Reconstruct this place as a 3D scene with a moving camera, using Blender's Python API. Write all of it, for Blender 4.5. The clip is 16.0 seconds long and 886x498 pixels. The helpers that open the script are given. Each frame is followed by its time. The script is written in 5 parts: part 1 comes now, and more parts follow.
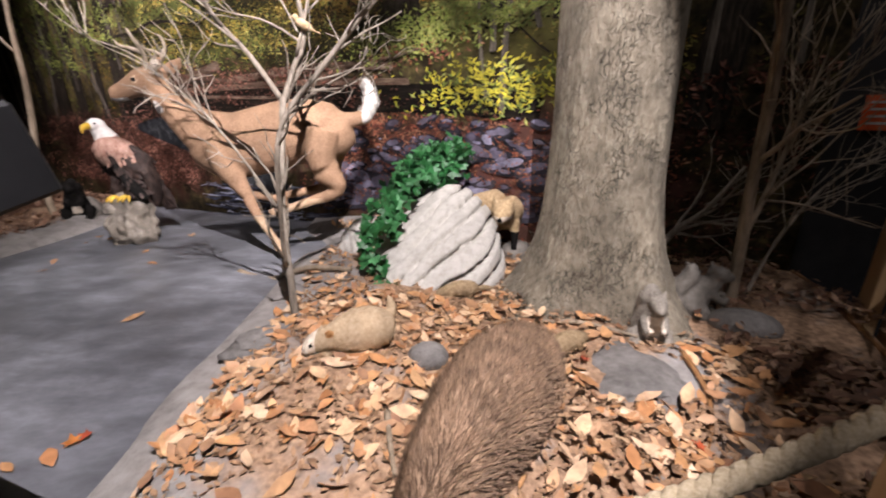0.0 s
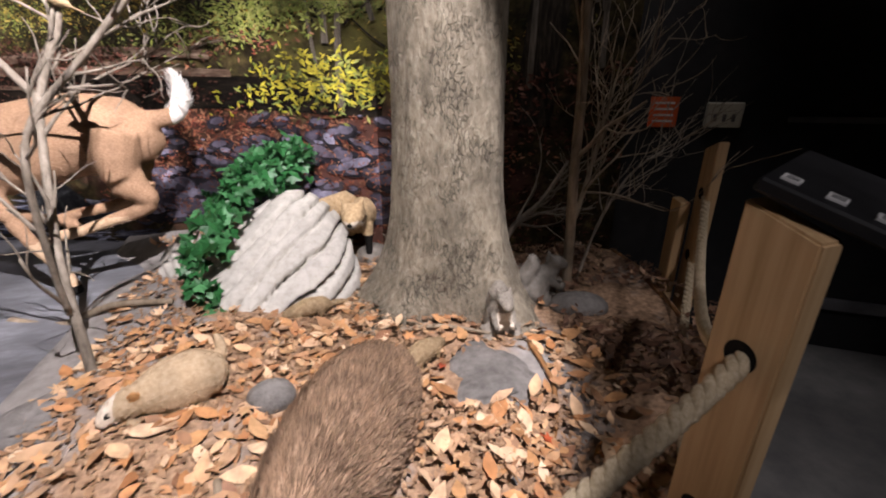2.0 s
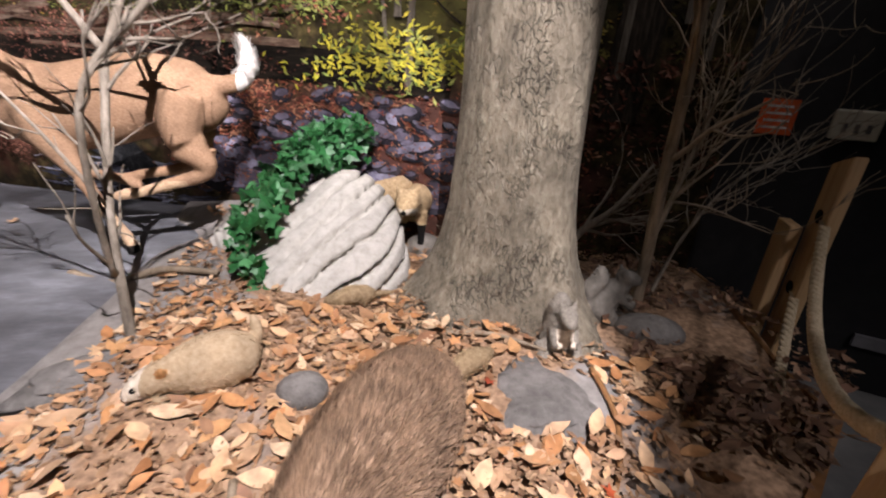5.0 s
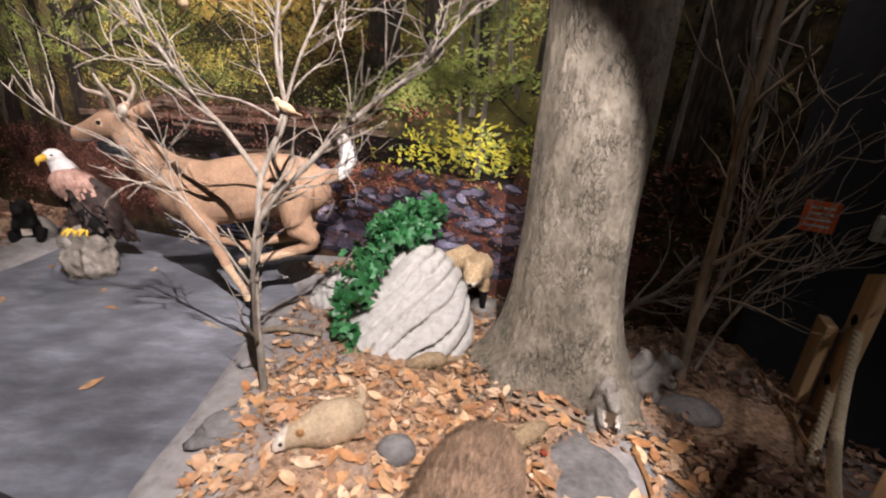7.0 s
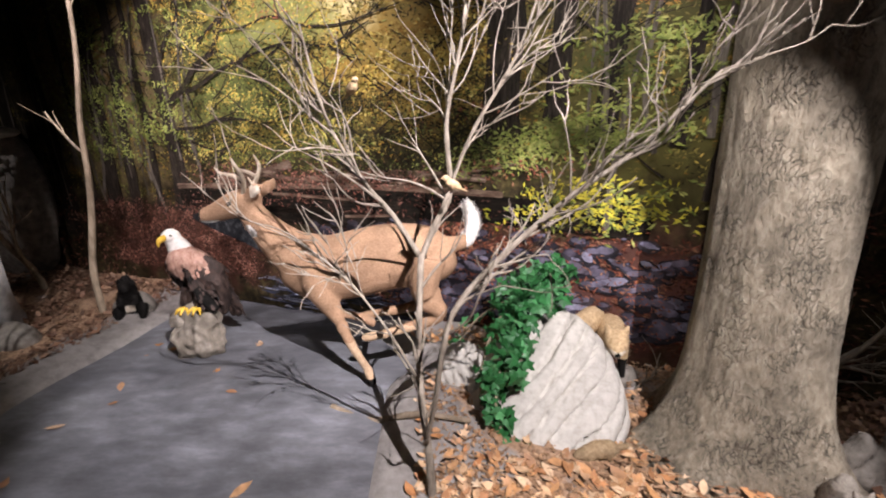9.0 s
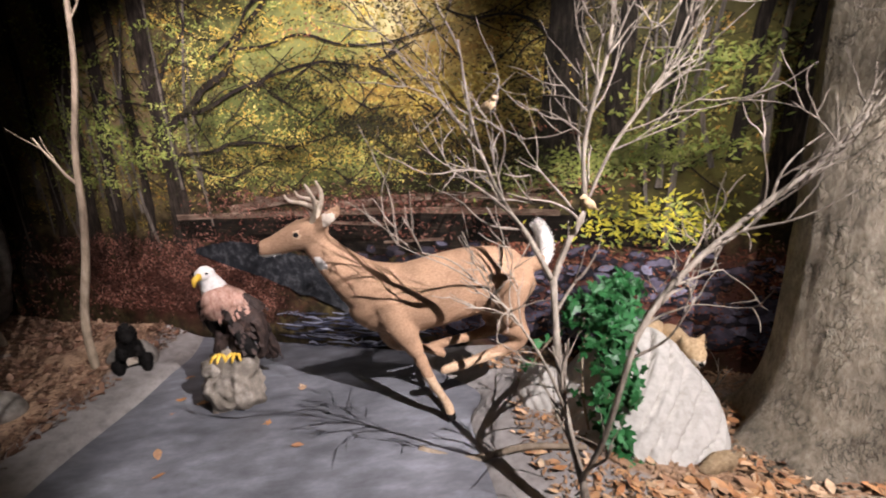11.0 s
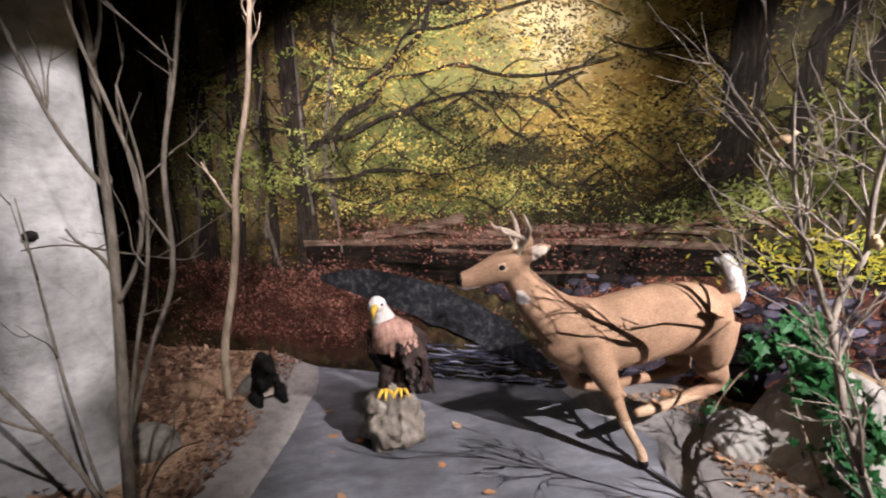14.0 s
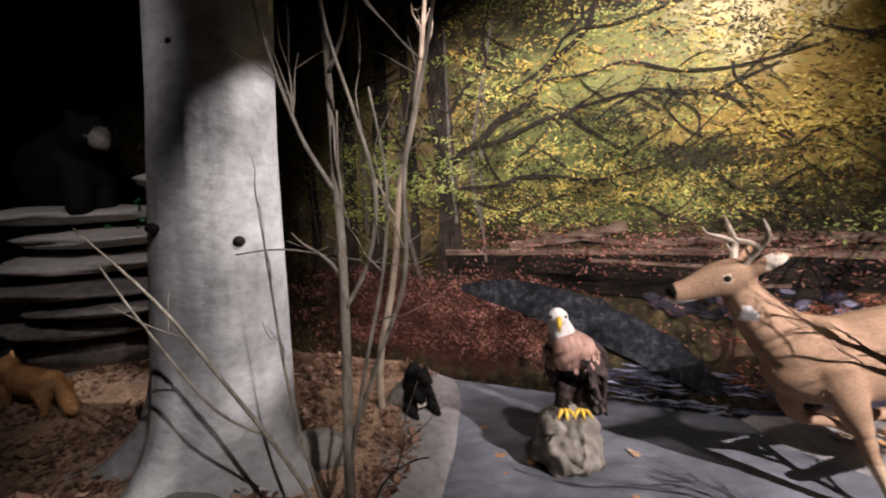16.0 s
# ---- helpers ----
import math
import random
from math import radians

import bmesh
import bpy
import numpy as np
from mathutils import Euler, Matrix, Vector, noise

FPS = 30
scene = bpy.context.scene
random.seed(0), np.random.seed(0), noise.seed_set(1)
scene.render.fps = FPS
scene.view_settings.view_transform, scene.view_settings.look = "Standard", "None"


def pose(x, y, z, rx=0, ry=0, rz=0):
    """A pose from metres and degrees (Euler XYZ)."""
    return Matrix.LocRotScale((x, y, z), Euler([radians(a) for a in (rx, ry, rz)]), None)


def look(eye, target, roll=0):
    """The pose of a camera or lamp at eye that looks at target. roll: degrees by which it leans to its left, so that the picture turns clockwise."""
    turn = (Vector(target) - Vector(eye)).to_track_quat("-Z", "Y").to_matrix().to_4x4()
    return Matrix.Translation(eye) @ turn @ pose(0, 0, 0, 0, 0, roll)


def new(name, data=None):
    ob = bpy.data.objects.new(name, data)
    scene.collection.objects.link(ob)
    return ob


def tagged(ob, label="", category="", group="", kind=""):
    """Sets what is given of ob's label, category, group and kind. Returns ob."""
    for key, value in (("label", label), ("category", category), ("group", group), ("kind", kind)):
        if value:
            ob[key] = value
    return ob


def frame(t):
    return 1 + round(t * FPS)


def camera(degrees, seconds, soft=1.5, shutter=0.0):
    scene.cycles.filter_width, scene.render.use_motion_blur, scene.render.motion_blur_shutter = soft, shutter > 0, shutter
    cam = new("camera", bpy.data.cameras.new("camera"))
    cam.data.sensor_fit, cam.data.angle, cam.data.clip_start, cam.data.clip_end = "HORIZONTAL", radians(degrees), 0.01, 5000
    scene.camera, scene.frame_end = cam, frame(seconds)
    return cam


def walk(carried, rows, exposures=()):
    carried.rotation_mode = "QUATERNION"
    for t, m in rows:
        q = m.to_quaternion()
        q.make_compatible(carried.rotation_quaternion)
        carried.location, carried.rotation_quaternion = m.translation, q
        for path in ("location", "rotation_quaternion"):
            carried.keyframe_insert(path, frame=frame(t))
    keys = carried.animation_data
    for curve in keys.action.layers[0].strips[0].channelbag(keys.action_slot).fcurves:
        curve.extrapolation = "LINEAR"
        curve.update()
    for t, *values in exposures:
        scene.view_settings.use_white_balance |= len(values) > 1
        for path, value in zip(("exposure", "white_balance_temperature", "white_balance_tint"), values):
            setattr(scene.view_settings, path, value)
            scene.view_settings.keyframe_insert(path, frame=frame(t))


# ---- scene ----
from mathutils.bvhtree import BVHTree

cam = camera(93.4, 16.0, soft=2.0, shutter=0.5)
PATH = [
    (0, (0.141, 0.061, 0.869), (0.015, 1.934, 0.178), -1.8),
    (0.5, (0.157, 0.063, 0.899), (0.208, 1.935, 0.198), -1.1),
    (1, (0.217, 0.092, 0.898), (0.443, 1.948, 0.188), -0.7),
    (1.5, (0.233, 0.119, 0.91), (0.645, 1.939, 0.19), -0.1),
    (2, (0.245, 0.176, 0.902), (0.722, 1.97, 0.157), -0.7),
    (2.5, (0.361, 0.346, 0.791), (0.896, 2.117, 0.03), 0.4),
    (3, (0.403, 0.407, 0.775), (1.04, 2.13, -0.015), 1.7),
    (3.5, (0.375, 0.404, 0.762), (0.938, 2.157, -0.018), 1.5),
    (4, (0.365, 0.393, 0.763), (0.839, 2.167, -0.03), 1.7),
    (4.2, (0.335, 0.383, 0.766), (0.762, 2.172, -0.021), 2.0),
    (6.3, (0.199, 0.198, 1.123), (0.295, 2.035, 0.338), 3.7),
    (6.5, (0.189, 0.168, 1.156), (0.275, 2.017, 0.398), 3.8),
    (7, (0.112, 0.148, 1.243), (0.141, 2.015, 0.527), 2.6),
    (7.5, (-0.056, 0.115, 1.303), (0.019, 2.001, 0.641), 1.4),
    (8, (-0.2, 0.15, 1.322), (-0.196, 2.055, 0.713), -0.6),
    (8.5, (-0.345, 0.255, 1.333), (-0.462, 2.168, 0.761), -0.8),
    (8.7, (-0.392, 0.29, 1.339), (-0.513, 2.205, 0.776), -1.1),
    (10.8, (-1.128, 0.436, 1.356), (-0.939, 2.374, 0.898), -2.7),
    (11, (-1.19, 0.443, 1.365), (-1.004, 2.379, 0.899), -2.5),
    (11.5, (-1.384, 0.447, 1.38), (-1.147, 2.376, 0.91), -2.2),
    (12, (-1.573, 0.434, 1.382), (-1.281, 2.355, 0.908), -1.8),
    (12.5, (-1.687, 0.468, 1.37), (-1.417, 2.396, 0.911), -1.3),
    (13, (-1.839, 0.536, 1.391), (-1.609, 2.475, 0.958), -1.0),
    (13.5, (-1.943, 0.6, 1.399), (-1.768, 2.555, 1.016), -0.7),
    (14, (-2.113, 0.621, 1.421), (-1.944, 2.583, 1.07), -1.5),
    (14.5, (-2.305, 0.614, 1.433), (-2.135, 2.57, 1.054), -2.4),
    (15, (-2.457, 0.624, 1.406), (-2.383, 2.59, 1.044), -1.5),
    (15.5, (-2.615, 0.676, 1.406), (-2.655, 2.647, 1.07), -1.9),
    (16, (-2.726, 0.744, 1.394), (-2.838, 2.722, 1.117), -2.3),
]
walk(cam, [(t, look(eye, target, roll)) for t, eye, target, roll in PATH])
SEED = random.Random(7)
RNG = np.random.default_rng(11)
FLOOR = -0.5                                    # the visitors' floor; z = 0 is about the display's ground

# ---- light ----
world = bpy.data.worlds.new("dark_room")
scene.world = world
world.use_nodes = True
world.node_tree.nodes["Background"].inputs[0].default_value = (0.02, 0.02, 0.025, 1)
world.node_tree.nodes["Background"].inputs[1].default_value = 0.2


def spot(name, at, target, watts, angle, blend, radius, colour):
    lamp = bpy.data.lights.new(name, "SPOT")
    lamp.energy, lamp.spot_size, lamp.spot_blend, lamp.shadow_soft_size, lamp.color = watts, radians(angle), blend, radius, colour
    ob = new(name, lamp)
    ob.matrix_world = look(at, target)
    return ob


WARM = (1.0, 0.91, 0.96)
spot("key_spot", (.5, -.1, 2.95), (-.45, 1.88, 0), 930, 53, .22, .007, WARM)
spot("deer_spot", (.5, -.1, 2.95), (-1.6, 2.7, .5), 1000, 34, .6, .007, WARM)
spot("front_spot", (.3, -.9, 2.9), (.5, 1.8, .5), 12, 30, .8, .02, WARM)
spot("mural_spot", (-1.75, 1.25, 3.1), (-1.85, 3.4, 1.55), 700, 64, 1.0, .05, (1.0, .88, .93))
spot("mural_top_spot", (-1.25, 2.6, 3.2), (-1.3, 3.25, 2.4), 20, 110, 1.0, .05, (1.0, .95, .94))
spot("mural_west_spot", (-2.6, 2.0, 3.15), (-2.8, 3.75, 1.4), 460, 52, 1.0, .05, (1.0, .87, .93))
spot("mural_east_spot", (-.1, .9, 3.15), (.12, 2.75, 1.3), 380, 46, .8, .03, (1.0, .91, .93))
spot("mural_far_east_spot", (1.35, 1.4, 3.15), (1.3, 2.35, 1.2), 62, 62, 1.0, .05, (1.0, .91, .93))
spot("beech_spot", (-1.6, 2.75, 3.05), (-3.95, 2.8, 1.1), 640, 27, .5, .015, (1.0, .92, .96))
spot("clump_spot", (-2.0, .5, 3.0), (-3.3, 2.1, 1.25), 360, 32, .8, .02, (1.0, .92, .96))
spot("ledge_spot", (-3.6, 1.0, 3.05), (-5.6, 3.8, 1.1), 150, 46, 1.0, .03, (1.0, .9, .95))
spot("aisle_spot", (2.3, -1.2, 3.0), (1.7, 1.0, -.2), 130, 42, 1.0, .08, WARM)
spot("post_spot", (.0, -1.2, 2.9), (1.02, .74, .5), 125, 20, .9, .05, WARM)

# ---- materials ----
def mat(name, c1, c2, c3, scale=20.0, rough=0.7, bump=0.3, stretch=(1, 1, 1), blot=0.5, rand=0.0, metal=0.0, coarse=0.15, rough2=None, spec=0.4):
    m = bpy.data.materials.new(name)
    m.use_nodes = True
    nt = m.node_tree
    n, l = nt.nodes, nt.links
    b = n["Principled BSDF"]
    tc, mp = n.new("ShaderNodeTexCoord"), n.new("ShaderNodeMapping")
    mp.inputs["Scale"].default_value = stretch
    l.new(tc.outputs["Object"], mp.inputs["Vector"])
    fine, wide = n.new("ShaderNodeTexNoise"), n.new("ShaderNodeTexNoise")
    fine.inputs["Scale"].default_value, fine.inputs["Detail"].default_value, fine.inputs["Roughness"].default_value = scale, 6, 0.65
    wide.inputs["Scale"].default_value, wide.inputs["Detail"].default_value = scale * coarse, 4
    l.new(mp.outputs[0], fine.inputs["Vector"])
    l.new(tc.outputs["Object"], wide.inputs["Vector"])
    ramp = n.new("ShaderNodeValToRGB")
    ramp.color_ramp.elements[0].position, ramp.color_ramp.elements[1].position = 0.3, 0.72
    ramp.color_ramp.elements[0].color, ramp.color_ramp.elements[1].color = (*c1, 1), (*c3, 1)
    e = ramp.color_ramp.elements.new(0.5)
    e.color = (*c2, 1)
    l.new(fine.outputs["Fac"], ramp.inputs[0])
    r2 = n.new("ShaderNodeValToRGB")
    r2.color_ramp.elements[0].position, r2.color_ramp.elements[1].position = 0.38, 0.64
    lo = 1 - blot
    r2.color_ramp.elements[0].color, r2.color_ramp.elements[1].color = (lo, lo, lo, 1), (1, 1, 1, 1)
    l.new(wide.outputs["Fac"], r2.inputs[0])
    mx = n.new("ShaderNodeMix")
    mx.data_type, mx.blend_type = "RGBA", "MULTIPLY"
    mx.inputs[0].default_value = 1.0
    l.new(ramp.outputs[0], mx.inputs[6])
    l.new(r2.outputs[0], mx.inputs[7])
    colour = mx.outputs[2]
    if rand:
        geo, hsv, mr = n.new("ShaderNodeNewGeometry"), n.new("ShaderNodeHueSaturation"), n.new("ShaderNodeMapRange")
        mr.inputs["To Min"].default_value, mr.inputs["To Max"].default_value = 1 - rand, 1 + rand
        l.new(geo.outputs["Random Per Island"], mr.inputs["Value"])
        l.new(mr.outputs[0], hsv.inputs["Value"])
        l.new(colour, hsv.inputs["Color"])
        colour = hsv.outputs[0]
    l.new(colour, b.inputs["Base Color"])
    b.inputs["Roughness"].default_value, b.inputs["Metallic"].default_value = rough, metal
    b.inputs["Specular IOR Level"].default_value = spec
    if rough2 is not None:
        mr = n.new("ShaderNodeMapRange")
        mr.inputs["From Min"].default_value, mr.inputs["From Max"].default_value = 0.35, 0.65
        mr.inputs["To Min"].default_value, mr.inputs["To Max"].default_value = rough, rough2
        l.new(wide.outputs["Fac"], mr.inputs["Value"])
        l.new(mr.outputs[0], b.inputs["Roughness"])
    if bump:
        bp = n.new("ShaderNodeBump")
        bp.inputs["Strength"].default_value, bp.inputs["Distance"].default_value = bump, 0.02
        l.new(fine.outputs["Fac"], bp.inputs["Height"])
        l.new(bp.outputs[0], b.inputs["Normal"])
    return m


def island(name, stops, rough=0.6, grain=30.0, spec=0.3, masses=0.0):
    """Each loose piece takes its own colour out of stops."""
    m = bpy.data.materials.new(name)
    m.use_nodes = True
    n, l = m.node_tree.nodes, m.node_tree.links
    b = n["Principled BSDF"]
    geo, ramp = n.new("ShaderNodeNewGeometry"), n.new("ShaderNodeValToRGB")
    els = ramp.color_ramp.elements
    while len(els) < len(stops):
        els.new(0.5)
    for i, c in enumerate(stops):
        els[i].position = i / (len(stops) - 1)
    for i, c in enumerate(stops):
        els[i].color = (*c, 1)
    l.new(geo.outputs["Random Per Island"], ramp.inputs[0])
    tc, noise, mr, mx = n.new("ShaderNodeTexCoord"), n.new("ShaderNodeTexNoise"), n.new("ShaderNodeMapRange"), n.new("ShaderNodeMix")
    noise.inputs["Scale"].default_value, noise.inputs["Detail"].default_value = grain, 4
    mr.inputs["From Min"].default_value, mr.inputs["From Max"].default_value = 0.3, 0.7
    mr.inputs["To Min"].default_value, mr.inputs["To Max"].default_value = 0.62, 1.1
    mx.data_type, mx.blend_type = "RGBA", "MULTIPLY"
    mx.inputs[0].default_value = 1.0
    l.new(tc.outputs["Object"], noise.inputs["Vector"])
    l.new(noise.outputs["Fac"], mr.inputs["Value"])
    l.new(ramp.outputs[0], mx.inputs[6])
    l.new(mr.outputs[0], mx.inputs[7])
    colour = mx.outputs[2]
    if masses:
        wide, tone, over = n.new("ShaderNodeTexNoise"), n.new("ShaderNodeMapRange"), n.new("ShaderNodeMix")
        wide.inputs["Scale"].default_value, wide.inputs["Detail"].default_value = masses, 3
        tone.inputs["From Min"].default_value, tone.inputs["From Max"].default_value = 0.36, 0.62
        tone.inputs["To Min"].default_value, tone.inputs["To Max"].default_value = 0.28, 1.15
        over.data_type, over.blend_type = "RGBA", "MULTIPLY"
        over.inputs[0].default_value = 1.0
        l.new(tc.outputs["Object"], wide.inputs["Vector"])
        l.new(wide.outputs["Fac"], tone.inputs["Value"])
        l.new(colour, over.inputs[6])
        l.new(tone.outputs[0], over.inputs[7])
        colour = over.outputs[2]
    l.new(colour, b.inputs["Base Color"])
    b.inputs["Roughness"].default_value, b.inputs["Specular IOR Level"].default_value = rough, spec
    return m


M = {
    "room": mat("black_wall_paint", (.010, .010, .011), (.014, .014, .015), (.02, .02, .02), 12, .75, .1),
    "concrete": mat("concrete_floor", (.16, .16, .16), (.21, .21, .20), (.26, .25, .24), 9, .6, .1),
    "beech": mat("smooth_grey_beech_bark", (.27, .265, .25), (.37, .365, .35), (.45, .445, .425), 17, .75, .35, (.7, .7, 1.2), .42, coarse=.16),
    "twig": mat("bleached_grey_twig", (.115, .095, .072), (.23, .195, .15), (.36, .315, .255), 34, .75, .4, (1, 1, .4), .3),
    "stem": mat("pale_brown_stem", (.17, .13, .085), (.30, .235, .16), (.42, .34, .25), 30, .75, .4, (1, 1, .3), .35),
    "rock": mat("pale_cast_rock", (.36, .345, .30), (.47, .45, .40), (.55, .53, .48), 26, .85, .12, blot=.15),
    "stone": mat("grey_brown_stone", (.11, .10, .085), (.21, .19, .16), (.31, .285, .25), 16, .75, .5, blot=.4),
    "perch": mat("brown_lumpy_stone", (.10, .085, .065), (.22, .19, .15), (.46, .41, .34), 9, .75, .7, blot=.5, coarse=.6),
    "slate": mat("smooth_grey_stone", (.13, .122, .112), (.195, .183, .168), (.26, .246, .228), 30, .75, .6, blot=.35),
    "deer": mat("tan_deer_coat", (.235, .14, .082), (.33, .205, .125), (.43, .285, .185), 150, .8, .12, (.6, 1, 1), .28, coarse=.05, spec=.15),
    "shank": mat("light_tan_coat", (.34, .22, .13), (.46, .32, .20), (.56, .42, .28), 60, .75, .3, blot=.2),
    "pale": mat("pale_coat", (.48, .40, .30), (.62, .54, .43), (.75, .68, .57), 60, .8, .3, blot=.15),
    "white": mat("white_coat", (.50, .47, .42), (.64, .61, .56), (.76, .73, .69), 50, .8, .3, blot=.1),
    "black": mat("black_coat", (.004, .0035, .003), (.008, .007, .006), (.015, .013, .011), 60, .8, .3, spec=.15),
    "horn": mat("pale_horn", (.38, .30, .20), (.58, .48, .35), (.72, .63, .50), 30, .5, .2),
    "eagle": mat("dark_brown_plumage", (.014, .009, .007), (.035, .021, .016), (.085, .05, .037), 45, .7, .5, (1, 1, .5), .4),
    "breast": mat("rust_brown_plumage", (.26, .13, .09), (.46, .27, .20), (.62, .42, .34), 45, .75, .5, (1, 1, .5), .3),
    "beak": mat("yellow_horn", (.62, .38, .03), (.75, .48, .05), (.82, .58, .10), 20, .45, .1),
    "beaver": mat("brown_guard_hair", (.13, .08, .046), (.235, .15, .092), (.36, .245, .16), 70, .7, .4, (1, .3, 1), .3, rand=.38),
    "buff": mat("buff_coat", (.26, .175, .09), (.39, .28, .155), (.52, .39, .24), 60, .8, .4, blot=.25, rand=.3),
    "cream": mat("cream_coat", (.36, .26, .155), (.47, .355, .225), (.57, .45, .31), 75, .85, .1, blot=.2, rand=.1, spec=.15),
    "grey": mat("grizzled_grey_coat", (.20, .178, .145), (.30, .27, .225), (.40, .365, .31), 90, .85, .2, blot=.2, rand=.2, spec=.1),
    "rust": mat("orange_coat", (.34, .15, .05), (.5, .25, .09), (.62, .36, .16), 60, .8, .4),
    "wood": mat("pale_pine_board", (.40, .25, .115), (.52, .345, .175), (.60, .42, .235), 14, .55, .12, (3, 3, .12), .15),
    "edge": mat("stained_wood_board", (.20, .095, .035), (.30, .15, .06), (.38, .21, .095), 14, .5, .15, (1, 1, 3), .3),
    "rope": mat("manila_rope", (.40, .31, .19), (.54, .44, .29), (.66, .56, .40), 130, .85, .6, blot=.15),
    "panel": mat("black_panel", (.007, .007, .008), (.010, .010, .011), (.014, .014, .015), 30, .65, .03, spec=.2),
    "print": mat("red_printed_sheet", (.55, .075, .02), (.66, .10, .03), (.72, .14, .04), 8, .4, .0),
    "paper": mat("white_card", (.62, .62, .60), (.70, .70, .68), (.75, .75, .73), 20, .6, .02),
    "ink": mat("grey_ink", (.10, .10, .10), (.13, .13, .13), (.16, .16, .16), 20, .6, .0),
    "plastic": mat("cream_plastic", (.55, .53, .42), (.62, .60, .48), (.66, .64, .52), 20, .45, .02),
    "steel": mat("dull_grey_trim", (.16, .16, .17), (.2, .2, .21), (.24, .24, .25), 20, .45, .02),
    "litter": island("dry_fallen_leaves", [(.32, .15, .065), (.56, .31, .14), (.46, .21, .085), (.68, .46, .27), (.24, .115, .06), (.60, .36, .18), (.72, .54, .36), (.42, .19, .08), (.56, .38, .24)], .6),
    # brown leaves darkened in colour to carry the dim light of bank and side
    "bank": island("dimmed_brown_leaves", [(.12, .062, .038), (.24, .135, .082), (.07, .038, .025), (.36, .235, .15), (.16, .08, .048), (.09, .048, .03)], .65),
    "redleaf": island("red_fallen_leaves", [(.40, .06, .03), (.5, .2, .05), (.33, .05, .03)], .6),
    "chips": island("brown_leaf_crumbs", [(.17, .10, .056), (.30, .18, .10), (.40, .25, .14), (.22, .125, .07), (.48, .32, .19)], .8),
    "ivy": island("green_ivy_leaves", [(.014, .075, .02), (.03, .145, .042), (.02, .10, .028), (.075, .24, .09), (.014, .06, .016)], .42),
}


def ground_material():
    """Grey cast ground, brown soil where the leaves lie."""
    m = mat("grey_cast_ground", (.20, .185, .17), (.29, .27, .25), (.37, .35, .325), 14, .8, .5, blot=.25)
    n, l = m.node_tree.nodes, m.node_tree.links
    b = n["Principled BSDF"]
    grey = b.inputs["Base Color"].links[0].from_socket
    tc, noise, ramp, mx = n.new("ShaderNodeTexCoord"), n.new("ShaderNodeTexNoise"), n.new("ShaderNodeValToRGB"), n.new("ShaderNodeMix")
    noise.inputs["Scale"].default_value, noise.inputs["Detail"].default_value = 2.6, 5
    l.new(tc.outputs["Object"], noise.inputs["Vector"])
    sep, mr, ad = n.new("ShaderNodeSeparateXYZ"), n.new("ShaderNodeMapRange"), n.new("ShaderNodeMath")
    l.new(tc.outputs["Object"], sep.inputs[0])
    mr.inputs["From Min"].default_value, mr.inputs["From Max"].default_value = -0.85, -0.25
    mr.inputs["To Min"].default_value, mr.inputs["To Max"].default_value = -0.35, 0.11
    l.new(sep.outputs["X"], mr.inputs["Value"])
    bank, most = n.new("ShaderNodeMapRange"), n.new("ShaderNodeMath")
    bank.inputs["From Min"].default_value, bank.inputs["From Max"].default_value = -3.02, -3.25
    bank.inputs["To Min"].default_value, bank.inputs["To Max"].default_value = -0.35, 0.16
    l.new(sep.outputs["X"], bank.inputs["Value"])
    most.operation = "MAXIMUM"
    l.new(mr.outputs[0], most.inputs[0])
    l.new(bank.outputs[0], most.inputs[1])
    l.new(noise.outputs["Fac"], ad.inputs[0])
    l.new(most.outputs[0], ad.inputs[1])
    ramp.color_ramp.elements[0].position, ramp.color_ramp.elements[1].position = 0.44, 0.56
    l.new(ad.outputs[0], ramp.inputs[0])
    mx.data_type = "RGBA"
    l.new(ramp.outputs[0], mx.inputs[0])
    l.new(grey, mx.inputs[6])
    soil, sr = n.new("ShaderNodeTexNoise"), n.new("ShaderNodeValToRGB")
    soil.inputs["Scale"].default_value, soil.inputs["Detail"].default_value = 45, 5
    l.new(tc.outputs["Object"], soil.inputs["Vector"])
    sr.color_ramp.elements[0].position, sr.color_ramp.elements[1].position = 0.3, 0.7
    sr.color_ramp.elements[0].color, sr.color_ramp.elements[1].color = (.15, .09, .053, 1), (.42, .275, .17, 1)
    l.new(soil.outputs["Fac"], sr.inputs[0])
    l.new(sr.outputs[0], mx.inputs[7])
    l.new(mx.outputs[2], b.inputs["Base Color"])
    return m




